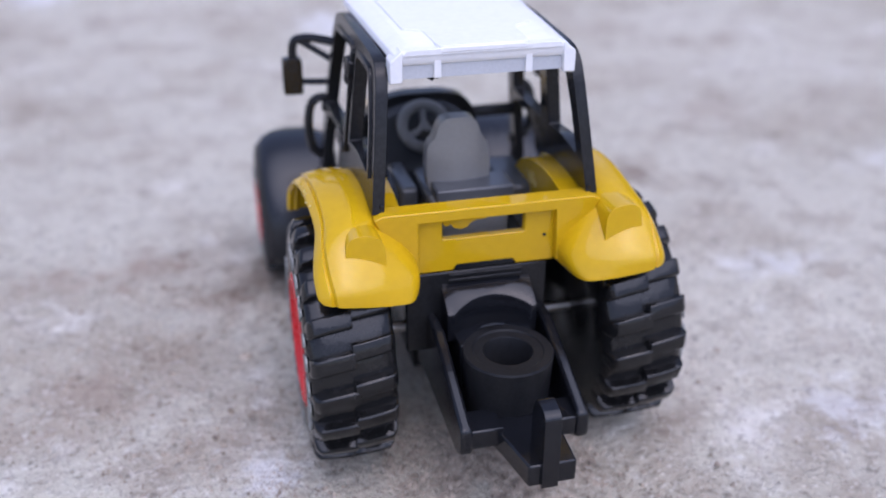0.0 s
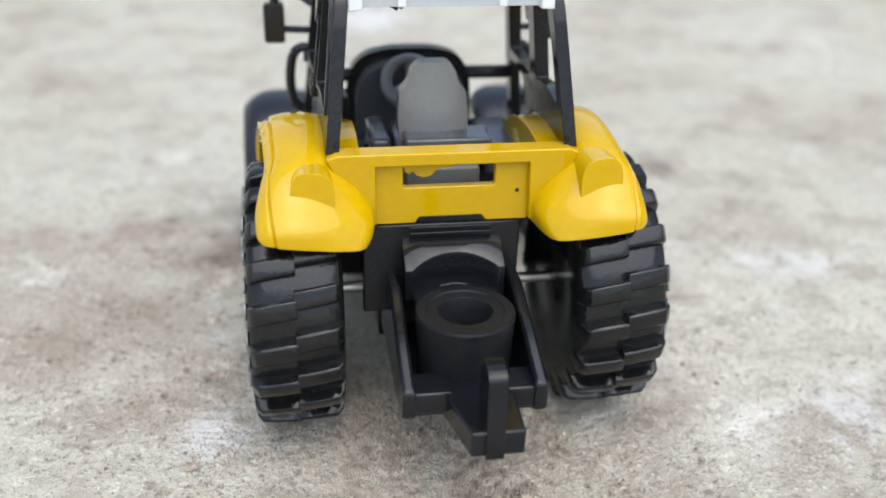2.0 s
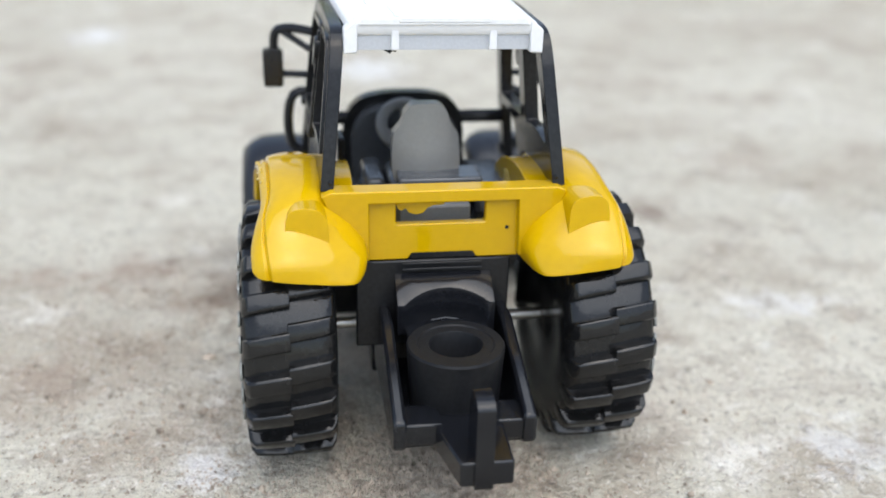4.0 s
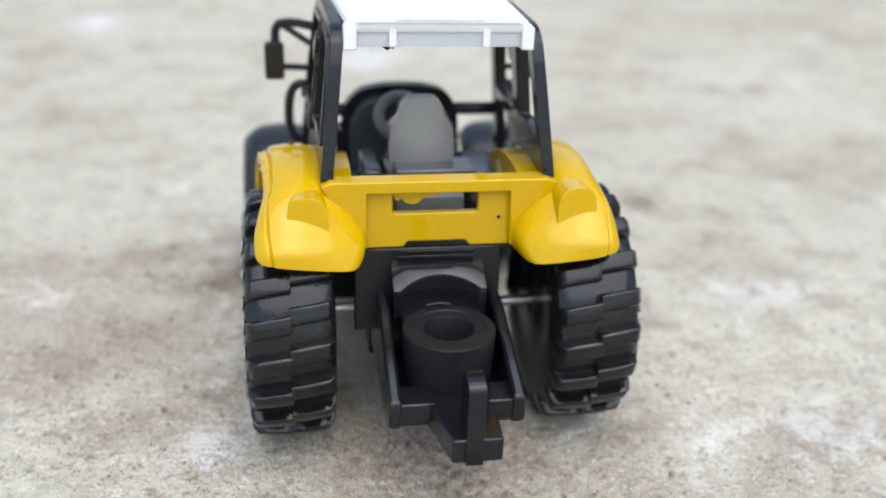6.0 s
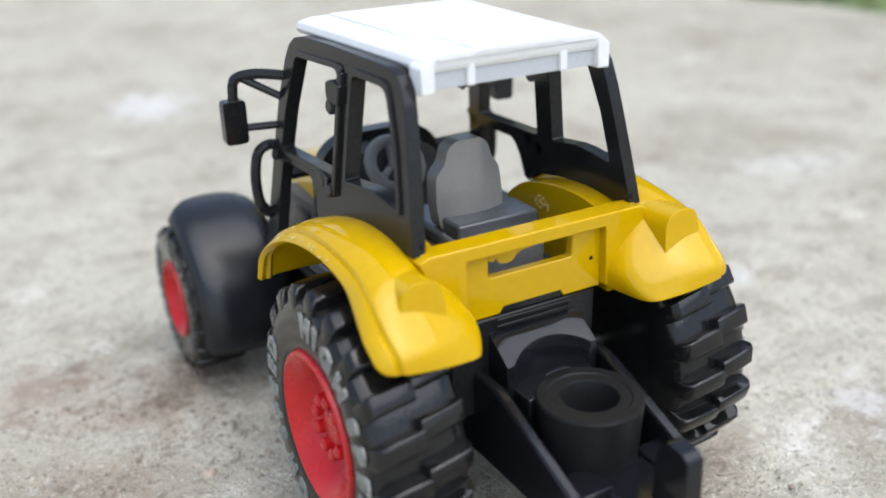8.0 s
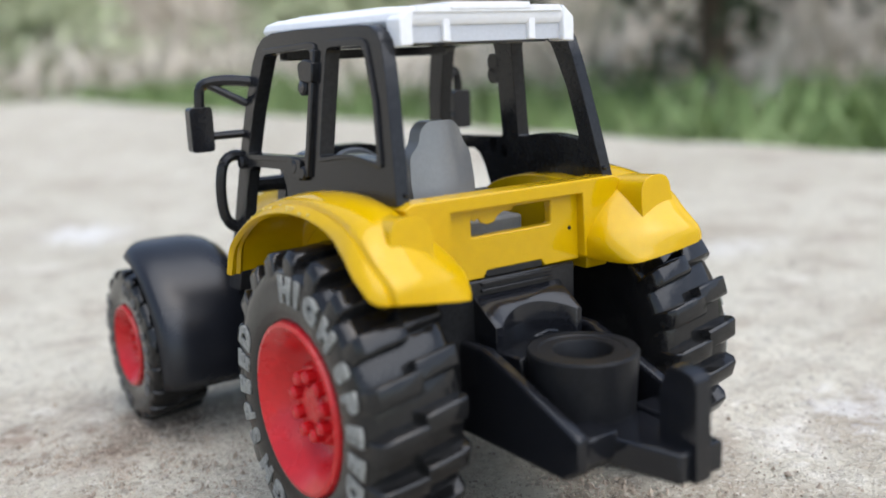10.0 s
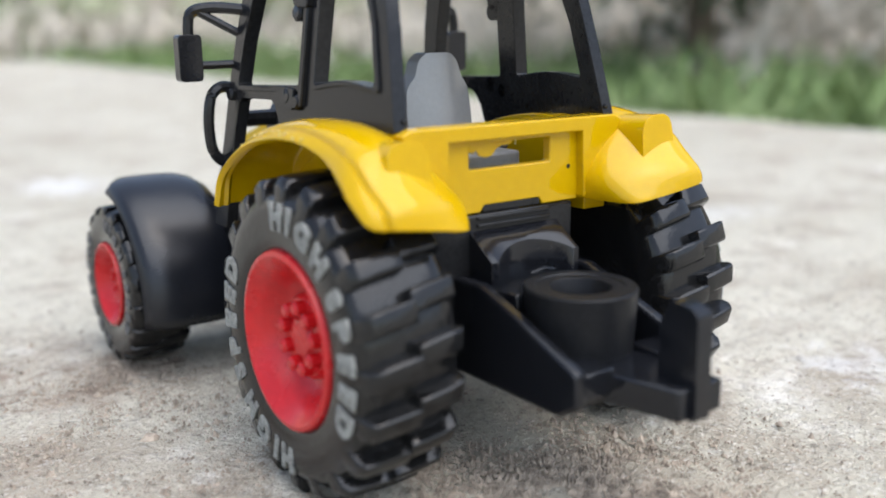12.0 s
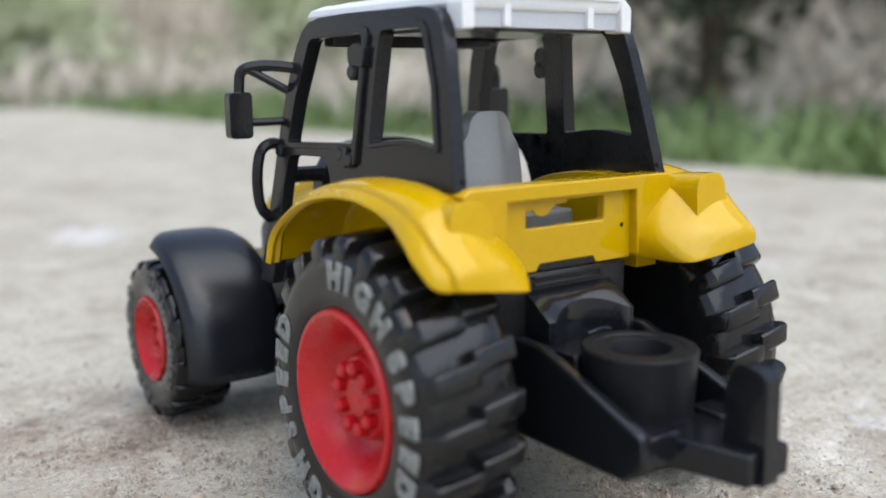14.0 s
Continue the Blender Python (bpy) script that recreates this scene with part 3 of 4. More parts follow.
def fender(side):
    """A rear fender: an arched shell over the wheel that flares to the rear, with an edge lip and a lamp housing."""
    # outer edge, inner edge, bulge of the skin between them
    secs = [
        ((-2.75, 2.88, 3.22), (-1.60, 2.84, 3.26), (0, 0.05, 0.01)),
        ((-2.73, 2.70, 3.66), (-1.60, 2.66, 3.76), (0, 0.08, 0.06)),
        ((-2.69, 2.10, 4.05), (-1.60, 2.10, 4.16), (0, 0.05, 0.10)),
        ((-2.65, 1.45, 4.22), (-1.60, 1.45, 4.32), (0, 0.02, 0.12)),
        ((-2.61, 0.80, 4.24), (-1.60, 0.80, 4.36), (0, 0.0, 0.12)),
        ((-2.57, 0.20, 4.11), (-1.66, 0.25, 4.30), (0, -0.08, 0.14)),
        ((-2.54, -0.25, 3.91), (-1.62, -0.05, 4.16), (0, -0.16, 0.16)),
        ((-2.52, -0.53, 3.69), (-1.34, -0.26, 3.86), (0, -0.20, 0.12)),
        ((-2.50, -0.76, 3.52), (-1.13, -0.50, 3.56), (0, -0.24, 0.08)),
        ((-2.47, -0.90, 3.40), (-1.16, -0.80, 3.27), (0, -0.12, 0.02)),
    ]
    # over the wheel the far fender is narrower than the near one
    slim = 0.04 if side < 0 else 0.15
    secs = [((o[0] + slim * max(0.0, 1 - abs(o[1] - 1.1) / 1.7), o[1], o[2]), i, b) for o, i, b in secs]
    # and its rear corner flares out less
    flare = 0.17 if side < 0 else 0.06
    for k, (o, i, b) in enumerate(secs):
        t = max(0.0, min(1.0, (0.2 - o[1]) / 0.8))
        secs[k] = ((o[0] - flare * t, o[1], o[2] + 0.08 * t * t), i, b)
    n = 30
    outer, inner, bulge = (bent([sec[k] for sec in secs], 5) for k in range(3))
    rows = []
    for o, i, b in zip(outer, inner, bulge):
        row = []
        for k in range(n + 1):
            f = k / n
            lift = 1.15 * (1 - abs(2 * f - 1) ** (2.5 if f < 0.5 else 2.0))
            # a shallow step runs along the fender near its outer edge
            step = -0.08 if k < 6 else -0.22 if k == 6 else 0.0
            g = f ** 1.25
            row.append(o.lerp(i, g) + b * lift + b.normalized() * step * 0.25)
        rows.append(row)
    # the rear corners are rounded
    end = len(rows) - 1
    for r in range(end - 3, end + 1):
        t = (r - (end - 3)) / 3
        cut = 0.08 * t ** 2.2
        c = sum((Vector(p) for p in rows[r]), Vector()) / (n + 1)
        rows[r] = [c + (Vector(p) - c) * (1 - cut * abs(2 * k / n - 1) ** 2) for k, p in enumerate(rows[r])]
    # past the inner edge the skin turns forward and down and joins the rear panel and the cab
    for r, row in enumerate(rows):
        p = Vector(row[-1])
        f = max(0.0, min(1.0, (r - 24) / 8))
        f = f * f * (3 - 2 * f)
        low = p + Vector((0.03, 0.0, -0.30))
        wall = Vector((-1.09 - 0.55 * max(0.0, (p.z - 3.5) / 0.7) ** 1.6, 0.05, max(p.z, 3.29)))
        end_at = low.lerp(wall, f)
        row += [p.lerp(end_at, k / 8) for k in range(1, 9)]
        for _ in range(10):
            old = [Vector(q) for q in row]
            for k in range(n - 6, n + 6):
                row[k] = (old[k - 1] + old[k] * 2 + old[k + 1]) / 4
    bm = sheet(rows)
    if side > 0:
        flipped(bm)
    bmesh.ops.recalc_face_normals(bm, faces=bm.faces[:])
    if sum(f.normal.z for f in bm.faces) < 0:
        bmesh.ops.reverse_faces(bm, faces=bm.faces[:])
    shell = on("rear_fender", bm, YELLOW, label="glossy yellow rear fender arched over the tyre", solid=0.08, bevel=0.03)
    # worn flakes of paint stand up along the outer rim
    if side < 0:
        fl = bmesh.new()
        for k in range(26):
            p = outer[rng_flakes.randint(9, 21)] + Vector((rng_flakes.uniform(0.0, 0.08), 0, 0.03)) + Vector([rng_flakes.gauss(0, 0.012) for _ in range(3)])
            bmesh.ops.create_icosphere(fl, subdivisions=1, radius=rng_flakes.uniform(0.008, 0.020), matrix=Matrix.Translation(p))
        on("paint_flakes", fl, CHIP, shell, "pale flaking paint on the fender's rim")
    # lamp housing: a wedge that stands up from the rear of the fender
    face = rounded([(-2.24, 3.66), (-1.64, 3.66), (-1.66, 4.27), (-2.20, 4.32)], [0, 0, 0.24, 0.26], 7)
    bm = plate([face], -0.56, 0.45, "y")
    for v in bm.verts:
        v.co.y -= 0.10 * max(0.0, 4.3 - v.co.z) if v.co.y < 0 else 0.0
        if v.co.y > 0:
            v.co.z -= 0.06
    if side > 0:
        flipped(bm)
    if side > 0:
        bmesh.ops.translate(bm, vec=(0, 0, 0.06), verts=bm.verts[:])
    on("lamp_housing", bm, YELLOW, shell, bevel=0.13)
    # inner wall of the wheel arch, seen from inside the cab
    arch = bent_flat([(2.72, 3.1), (2.6, 3.7), (2.1, 4.1), (1.4, 4.27), (0.8, 4.3), (0.3, 4.22), (0.1, 4.1), (0.05, 3.1)])
    bm = plate([arch], -1.64, -1.26, "x")
    if side > 0:
        flipped(bm)
    on("arch_wall", bm, YELLOW, shell, bevel=0.14)
    if side > 0:
        chips = bmesh.new()
        for k in range(40):
            p = Vector((1.255, 1.66 + rng_flakes.gauss(0, 0.10), 3.92 + rng_flakes.gauss(0, 0.05)))
            bmesh.ops.create_icosphere(chips, subdivisions=1, radius=rng_flakes.uniform(0.008, 0.024), matrix=Matrix.Translation(p))
        on("paint_chips", chips, CHIP, shell, "pale chipped paint inside the arch")


for side in (-1, 1):
    fender(side)


# ---- tow hitch ----
def hitch():
    wedge = plate([[(0.3, 3.06), (-0.03, 3.06), (-0.46, 2.76), (-0.46, 2.3), (0.3, 2.3)]], -0.71, 0.69, "x")
    base = on("tow_hitch", wedge, SATIN, label="black plastic tow hitch with a round socket", bevel=0.02)
    cut = part("cutter", spun([(1.0, 0.95), (4.0, 0.95)], 64, "z", centre=(MID, -1.19, 0)), SATIN)
    md = base.modifiers.new("scoop", "BOOLEAN")
    md.object, md.operation, md.solver = cut, "DIFFERENCE", "EXACT"
    base.modifiers.move(1, 0)
    bpy.context.view_layer.update()
    me = bpy.data.meshes.new_from_object(base.evaluated_get(bpy.context.evaluated_depsgraph_get()))
    base.modifiers.clear()
    base.data = me
    bpy.data.objects.remove(cut)
    c = (0.0, -1.21, 0)
    prof = [(1.5, 0.54), (1.5, 0.61), (2.40, 0.66), (2.52, 0.67), (2.55, 0.65), (2.55, 0.53), (2.53, 0.51), (2.53, 0.37), (2.51, 0.355), (1.6, 0.33), (1.6, 0.05), (1.5, 0.05)]
    on("socket", spun(prof, 56, "z", centre=c, closed=True), MATTE, base, "round hollow black socket")
    on("socket_neck", box(-0.6, 0.6, -0.78, 0.2, 1.45, 2.42), SATIN, base, bevel=0.03)
    on("catch", tube([(-0.25, -0.62, 2.60), (-0.05, -0.64, 2.64), (0.12, -0.62, 2.60)], 0.02, 6), SATIN, base)
    side_plate = [(0.6, 1.3), (0.6, 2.55), (-0.50, 2.55), (-2.06, 1.96), (-2.14, 1.92), (-2.14, 1.52), (-1.9, 1.36), (-0.16, 1.36)]
    for sx in (-1, 1):
        bm = plate([[(y, z - (0.0 if y < -0.2 else 0)) for y, z in side_plate]], sx * 0.86 - 0.085, sx * 0.86 + 0.085, "x")
        on("side_arm", bm, SATIN, base, bevel=0.045)
    for x0, x1 in ((-0.82, -0.30), (0.42, 0.82)):
        on("cross_piece", box(x0, x1, -2.1, -1.6, 1.55, 1.86), SATIN, base, bevel=0.03)
    on("floor_plate", box(-0.8, 0.8, -1.9, 0.2, 1.38, 1.55), SATIN, base, bevel=0.02)
    tongue = [(-0.50, -1.7), (0.52, -1.7), (0.48, -2.9), (-0.20, -2.9), (-0.36, -2.2)]
    on("tongue", plate([tongue], 1.45, 1.80, "z"), SATIN, base, bevel=0.03)
    post = [(-2.44, 1.45), (-2.44, 2.40), (-2.54, 2.63), (-2.60, 2.68), (-2.86, 2.65), (-2.95, 2.58), (-2.97, 1.43)]
    on("hitch_post", plate([rounded(post, 0.05, 2)], -0.03, 0.20, "x"), SATIN, base, bevel=0.045)


hitch()


# ---- cab ----
def lean_in(bm, side):
    """The cab's sides lean inward towards the roof."""
    for v in bm.verts:
        v.co.x += -1.59 - 0.03 * v.co.y + 0.11 * (v.co.z - 4.4)
    if side > 0:
        flipped(bm)
    return bm


def side_frame(side):
    outer = [(0.02, 4.32), (0.08, 4.6), (0.16, 4.95), (0.28, 5.45), (0.40, 5.9), (0.50, 6.18), (0.60, 6.31), (0.76, 6.39), (1.0, 6.42), (2.6, 6.43), (3.35, 6.41), (3.62, 6.36), (3.80, 6.24), (3.92, 6.05), (4.02, 5.8), (4.14, 5.4), (4.24, 4.95), (4.30, 4.6), (4.45, 3.6), (4.60, 2.6),
             (4.2, 2.6), (4.1, 3.4), (4.03, 4.05), (3.95, 4.46), (3.86, 4.52), (3.00, 4.54), (2.88, 4.48), (2.76, 4.30), (2.66, 3.95), (2.55, 3.92), (2.3, 4.12), (1.6, 4.25), (0.9, 4.30), (0.5, 4.28)]
    rear = rounded([(0.43, 4.80), (1.10, 4.88), (1.80, 4.78), (1.77, 5.5), (1.73, 6.17), (0.86, 6.17), (0.59, 5.5)], [0.07, 0.3, 0.05, 0.0, 0.10, 0.14, 0.0], 3)
    front = rounded([(2.20, 4.76), (3.93, 4.70), (3.80, 5.3), (3.50, 6.12), (2.14, 6.17)], [0.06, 0.05, 0.0, 0.10, 0.14], 3)
    bm = lean_in(plate([outer, rear, front], -0.13, 0.05, "x"), side)
    fr = on("side_frame", bm, BLACK, label="black plastic cab frame with three pillars", bevel=0.06)
    # raised rims round the two windows
    for hole in (rear, front):
        mid = sum((Vector(p) for p in hole), Vector((0, 0))) / len(hole)
        wider = [mid + Vector(((p[0] - mid.x) * (1 + 0.20 / 1.5), (p[1] - mid.y) * (1 + 0.16 / 1.4))) for p in hole]
        bm = lean_in(plate([wider, hole], -0.165, -0.115, "x"), side)
        on("window_rim", bm, BLACK, fr, bevel=0.02)
    # a proud strip along the middle pillar, hinges and a lock
    bm = lean_in(plate([[(2.06, 4.5), (2.17, 4.5), (2.11, 6.15), (2.00, 6.15)]], -0.19, -0.10, "x"), side)
    on("pillar_strip", bm, BLACK, fr, bevel=0.02)
    for y, z, r in ((2.22, 5.86, 0.15), (2.28, 5.68, 0.12), (2.45, 4.62, 0.12), (4.14, 4.56, 0.09), (2.2, 4.55, 0.10)):
        bm = lean_in(spun([(-0.21, r * 0.7), (-0.18, r), (0.05, r)], 14, "x", centre=(0, y, z)), side)
        on("hinge", bm, BLACK, fr)
    bm = lean_in(plate([rounded([(2.26, 4.44), (2.74, 4.50), (2.74, 4.66), (2.60, 4.74), (2.26, 4.72)], 0.04, 2)], -0.20, -0.1, "x"), side)
    on("door_latch", bm, BLACK, fr, bevel=0.02)
    bm = lean_in(plate([rounded([(1.98, 5.72), (2.34, 5.76), (2.40, 5.98), (2.22, 6.04), (1.98, 6.0)], 0.06, 2)], -0.22, -0.1, "x"), side)
    on("hinge_plate", bm, BLACK, fr, bevel=0.025)
    screw = spun([(-0.03, 0.012), (-0.024, 0.03), (0.02, 0.034)], 12, "y", centre=(0, 0.035, 4.44))
    on("screw", lean_in(screw, side), SATIN, fr)
    # a grab handle in front of the door
    loop = [(-1.70, 4.62), (-1.90, 4.66), (-2.06, 4.56), (-2.13, 4.30), (-2.14, 4.0), (-2.10, 3.74), (-1.96, 3.58), (-1.72, 3.54)]
    path = bent([(x, 4.36, z) for x, z in loop], 4)
    bm = tube(path, 0.085, 8)
    if side > 0:
        flipped(bm)
    on("grab_handle", bm, BLACK, fr)
    # mirror on its bracket
    bm = tube(bent([(-1.58, 4.0, 5.74), (-2.0, 4.25, 5.78), (-2.28, 4.38, 5.72), (-2.34, 4.40, 5.52), (-2.34, 4.40, 5.2)], 4), 0.08, 8)
    tube([(-1.66, 4.12, 5.40), (-2.2, 4.34, 5.72)], 0.06, 8, bm)
    tube([(-1.70, 4.2, 4.99), (-2.30, 4.40, 4.97)], 0.06, 8, bm)
    if side > 0:
        flipped(bm)
    arm = on("mirror_arm", bm, BLACK)
    bm = plate([rounded([(-2.54, 4.75), (-2.19, 4.75), (-2.19, 5.41), (-2.54, 5.41)], 0.07, 3)], 4.30, 4.50, "y")
    if side > 0:
        flipped(bm)
    on("mirror", bm, SATIN, arm, bevel=0.08)


for side in (-1, 1):
    side_frame(side)


def roof():
    # the lid: a shallow tray with sloping sides, raised in the middle
    def ring(hx, y0, y1, z, r):
        return [(p.x, p.y, z) for p in rounded([(-hx, y0), (hx, y0), (hx * 1.13, y1), (-hx * 1.13, y1)], r, 4)]
    bm = bmesh.new()
    rings = [ring(1.27, 0.42, 3.92, 6.37, 0.1), ring(1.31, 0.38, 3.96, 6.44, 0.1), ring(1.28, 0.37, 3.92, 6.53, 0.12), ring(1.16, 0.36, 3.80, 6.59, 0.12), ring(1.10, 0.62, 3.7, 6.59, 0.12), ring(1.06, 0.66, 3.66, 6.61, 0.12)]
    vs = [[bm.verts.new(p) for p in r] for r in rings]
    for a, b in zip(vs, vs[1:]):
        for k in range(len(a)):
            bm.faces.new((a[k], a[(k + 1) % len(a)], b[(k + 1) % len(a)], b[k]))
    bm.faces.new(vs[-1]), bm.faces.new(vs[0])
    bmesh.ops.recalc_face_normals(bm, faces=bm.faces[:])
    lid = on("roof", bm, WHITE, label="white painted cab roof with a ribbed rear edge", bevel=0.015)
    bm = plate([[(-1.24, 6.17), (1.24, 6.17), (1.20, 6.57), (-1.20, 6.57)]], 0.44, 0.60, "y")
    on("rear_apron", bm, SILVER, lid, bevel=0.01)
    on("rear_lip", plate([rounded([(-1.16, 6.52), (1.16, 6.52), (1.12, 6.60), (-1.12, 6.60)], 0.02, 2)], 0.345, 0.50, "y"), WHITE, lid, bevel=0.015)
    on("rear_brow", plate([rounded([(-0.64, 6.55), (0.64, 6.55), (0.60, 6.62), (-0.60, 6.62)], 0.03, 2)], 0.335, 0.64, "y"), WHITE, lid, bevel=0.02)
    for x in (-0.67, 0.67):
        on("rib", plate([[(x - 0.055, 6.17), (x + 0.055, 6.17), (x + 0.045, 6.56), (x - 0.045, 6.56)]], 0.38, 0.5, "y"), WHITE, lid, bevel=0.015)
    for sx in (-1, 1):
        side = [(sx * 1.18, 6.14), (sx * 1.36, 6.13), (sx * 1.36, 6.45), (sx * 1.18, 6.60)]
        on("corner_rib", plate([side], 0.35, 0.66, "y"), WHITE, lid, bevel=0.02)
    panel = [(-0.66, 0.37), (0.66, 0.37), (0.70, 1.22), (0.98, 1.34), (1.06, 3.62), (-1.06, 3.62), (-0.98, 1.34), (-0.70, 1.22)]
    on("roof_panel", plate([rounded(panel, 0.08, 3)], 6.56, 6.64, "z"), WHITE, lid, bevel=0.025)
    # ceiling under the lid
    on("headliner", box(-1.34, 1.34, 0.66, 3.5, 6.24, 6.37), BLACK, lid, bevel=0.02)
    ragged = [(-1.2, 0.72), (-0.7, 0.70), (-0.5, 0.78), (-0.2, 0.72), (0.1, 0.80), (0.5, 0.72), (0.8, 0.79), (1.2, 0.72), (1.2, 2.5), (0.6, 2.62), (0.2, 2.5), (-0.3, 2.66), (-0.8, 2.52), (-1.2, 2.6)]
    on("ceiling_panel", plate([ragged], 6.14, 6.22, "z"), SLATE, lid, "shiny grey ceiling panel with a ragged edge", bevel=0.015)
    on("front_header", box(-1.38, 1.38, 3.30, 3.62, 6.02, 6.36), BLACK, lid, bevel=0.03)
    drip = [(-0.86, 6.18), (-0.62, 6.18), (-0.66, 6.13), (-0.70, 6.15), (-0.73, 6.11), (-0.78, 6.14)]
    on("paint_drip", plate([drip], 0.47, 0.52, "y"), BLACK, lid, "black scrap of flash under the roof edge")


roof()


def seat():
    back = [(-0.50, 3.95), (0.50, 3.95), (0.53, 4.30), (0.50, 4.70), (0.37, 4.84), (0.32, 5.04), (0.20, 5.15), (-0.20, 5.15), (-0.32, 5.04), (-0.37, 4.84), (-0.50, 4.70), (-0.53, 4.30)]
    bm = plate([rounded(back, 0.10, 4)], 1.30, 1.56, "y")
    # cuts that let the back curve evenly
    for k in range(-5, 6):
        bmesh.ops.bisect_plane(bm, geom=bm.verts[:] + bm.edges[:] + bm.faces[:], plane_co=(k * 0.09, 0, 0), plane_no=(1, 0, 0))
    for v in bm.verts:
        v.co.y += 0.16 * (v.co.z - 4.0) / 1.1
        v.co.y += 0.10 * (v.co.x / 0.5) ** 2
    bmesh.ops.translate(bm, vec=(-0.07, 0, 0), verts=bm.verts[:])
    s = on("seat", bm, SEAT, label="grey moulded plastic seat", bevel=0.05)
    on("cushion", box(-0.62, 0.62, 1.30, 2.5, 3.72, 3.95), SLATE, s, bevel=0.07)
    on("seat_base", box(-0.58, 0.46, 0.42, 2.3, 3.1, 3.92), GREY, s, bevel=0.04)
    on("seat_shelf", box(-0.54, 0.74, 0.98, 1.6, 3.86, 4.14), SLATE, s, bevel=0.04)


seat()


def dashboard():
    arch = [(-1.18, 3.1), (-1.19, 4.02), (-1.10, 4.36), (-0.86, 4.58), (-0.42, 4.67), (0.30, 4.67), (0.70, 4.58), (0.90, 4.38), (1.00, 4.05), (1.0, 3.1)]
    cowl = on("dashboard", plate([rounded(arch, 0.15, 3)], 4.16, 4.46, "y"), BLACK, label="black dashboard cowl behind the wheel", bevel=0.06)
    inner = [(-1.04, 3.1), (-1.06, 3.98), (-0.88, 4.34), (-0.42, 4.51), (0.3, 4.51), (0.68, 4.34), (0.86, 3.98), (0.84, 3.1)]
    on("console", plate([rounded(inner, 0.15, 3)], 3.80, 4.20, "y"), SLATE, cowl, bevel=0.10)
    on("cross_rail", tube([(-1.7, 4.3, 4.18), (1.7, 4.3, 4.18)], 0.12, 8), BLACK, cowl)
    ring = bmesh.new()
    tilt = Matrix.Rotation(radians(50), 4, "X")
    c = Vector((-0.14, 3.58, 4.24))
    pts = [c + tilt @ Vector((0.41 * math.cos(a), 0.41 * math.sin(a), 0)) for a in (2 * math.pi * k / 40 for k in range(41))]
    tube(pts, 0.10, 12, ring)
    for a in (90, 210, 330):
        tube([c + tilt @ Vector((0, 0, -0.08)), c + tilt @ Vector((0.42 * math.cos(radians(a)), 0.42 * math.sin(radians(a)), 0))], 0.065, 8, ring)
    tube([c + tilt @ Vector((0, 0, 0.02)), c + tilt @ Vector((0, 0, -0.6))], 0.10, 10, ring)
    on("steering_wheel", ring, GREY, label="dark grey three-spoke steering wheel")
    on("side_console", box(0.78, 1.40, 1.7, 3.1, 3.1, 3.76), SLATE, cowl, bevel=0.08)
    on("arm_rest", box(-0.98, -0.66, 1.7, 2.9, 3.1, 3.90), SLATE, cowl, bevel=0.08)
    on("door_pocket", box(-1.36, -1.24, 2.60, 3.15, 3.1, 4.30), BLACK, cowl, bevel=0.04)
    for x, y in ((-0.95, 2.6), (-0.8, 2.4)):
        on("lever", tube([(x, y, 3.1), (x - 0.03, y - 0.05, 3.55)], 0.05, 8), BLACK, cowl)


dashboard()


def nose():
    """The hood in front of the cab and the front fenders."""
    top = [(-0.86, 2.4), (-1.02, 3.4), (-1.0, 4.0), (-0.88, 4.22), (-0.6, 4.30), (0.6, 4.30), (0.88, 4.22), (1.0, 4.0), (1.02, 3.4), (0.86, 2.4)]
    bm = plate([rounded(top, 0.12, 4)], 4.56, 7.3, "y")
    for v in bm.verts:
        if v.co.y > 7 and v.co.z > 3:
            v.co.z -= 0.75
            v.co.x *= 0.72
    hood = on("hood", bm, YELLOW, label="yellow engine hood in front of the cab", bevel=0.12)
    for sx in (-1, 1):
        on("side_grille", plate([rounded([(4.6, 1.9), (6.5, 1.9), (6.6, 3.1), (6.2, 3.35), (4.6, 3.4)], 0.2, 4)], sx * 0.98 - 0.14, sx * 0.98 + 0.14, "x"), PANEL, hood, "dark grey side panel", bevel=0.05)
        on("grille_inset", plate([rounded([(4.75, 2.1), (5.6, 2.1), (5.7, 3.0), (5.5, 3.2), (4.8, 3.24)], 0.15, 4)], sx * 1.10 - 0.04, sx * 1.10 + 0.04, "x"), BLACK, hood, bevel=0.02)
    for side in (-1, 1):
        rows = []
        for k in range(25):
            t = k / 24
            a = radians(78 + 114 * t)  # from in front of the top to behind the wheel
            row = []
            for j in range(11):
                f = j / 10
                x = -3.08 + f * 1.63
                a2 = a + radians(20) * max(0.0, 1 - t * 3) ** 2 * abs(2 * f - 1) ** 2
                r = 1.64 + 0.17 * (1 - abs(2 * f - 1) ** 4) + 0.10 * t * t
                row.append((x, FRONT[0] + math.cos(a2) * r, FRONT[1] + math.sin(a2) * r * 0.98))
            rows.append(row)
        bm = sheet(rows)
        if side > 0:
            flipped(bm)
        bmesh.ops.recalc_face_normals(bm, faces=bm.faces[:])
        if sum(f.normal.z for f in bm.faces) < 0:
            bmesh.ops.reverse_faces(bm, faces=bm.faces[:])
        on("front_fender", bm, GUARD, label="satin black front mudguard", solid=0.06)
        bm = box(-1.6, -0.5, 5.9, 6.3, 2.2, 2.5)
        if side > 0:
            flipped(bm)
        on("fender_bracket", bm, BLACK, bevel=0.03)


nose()


# ---- beyond the slab: grass, dry stalks, shrubs and a small tree, all out of focus ----
rng = random.Random(5)


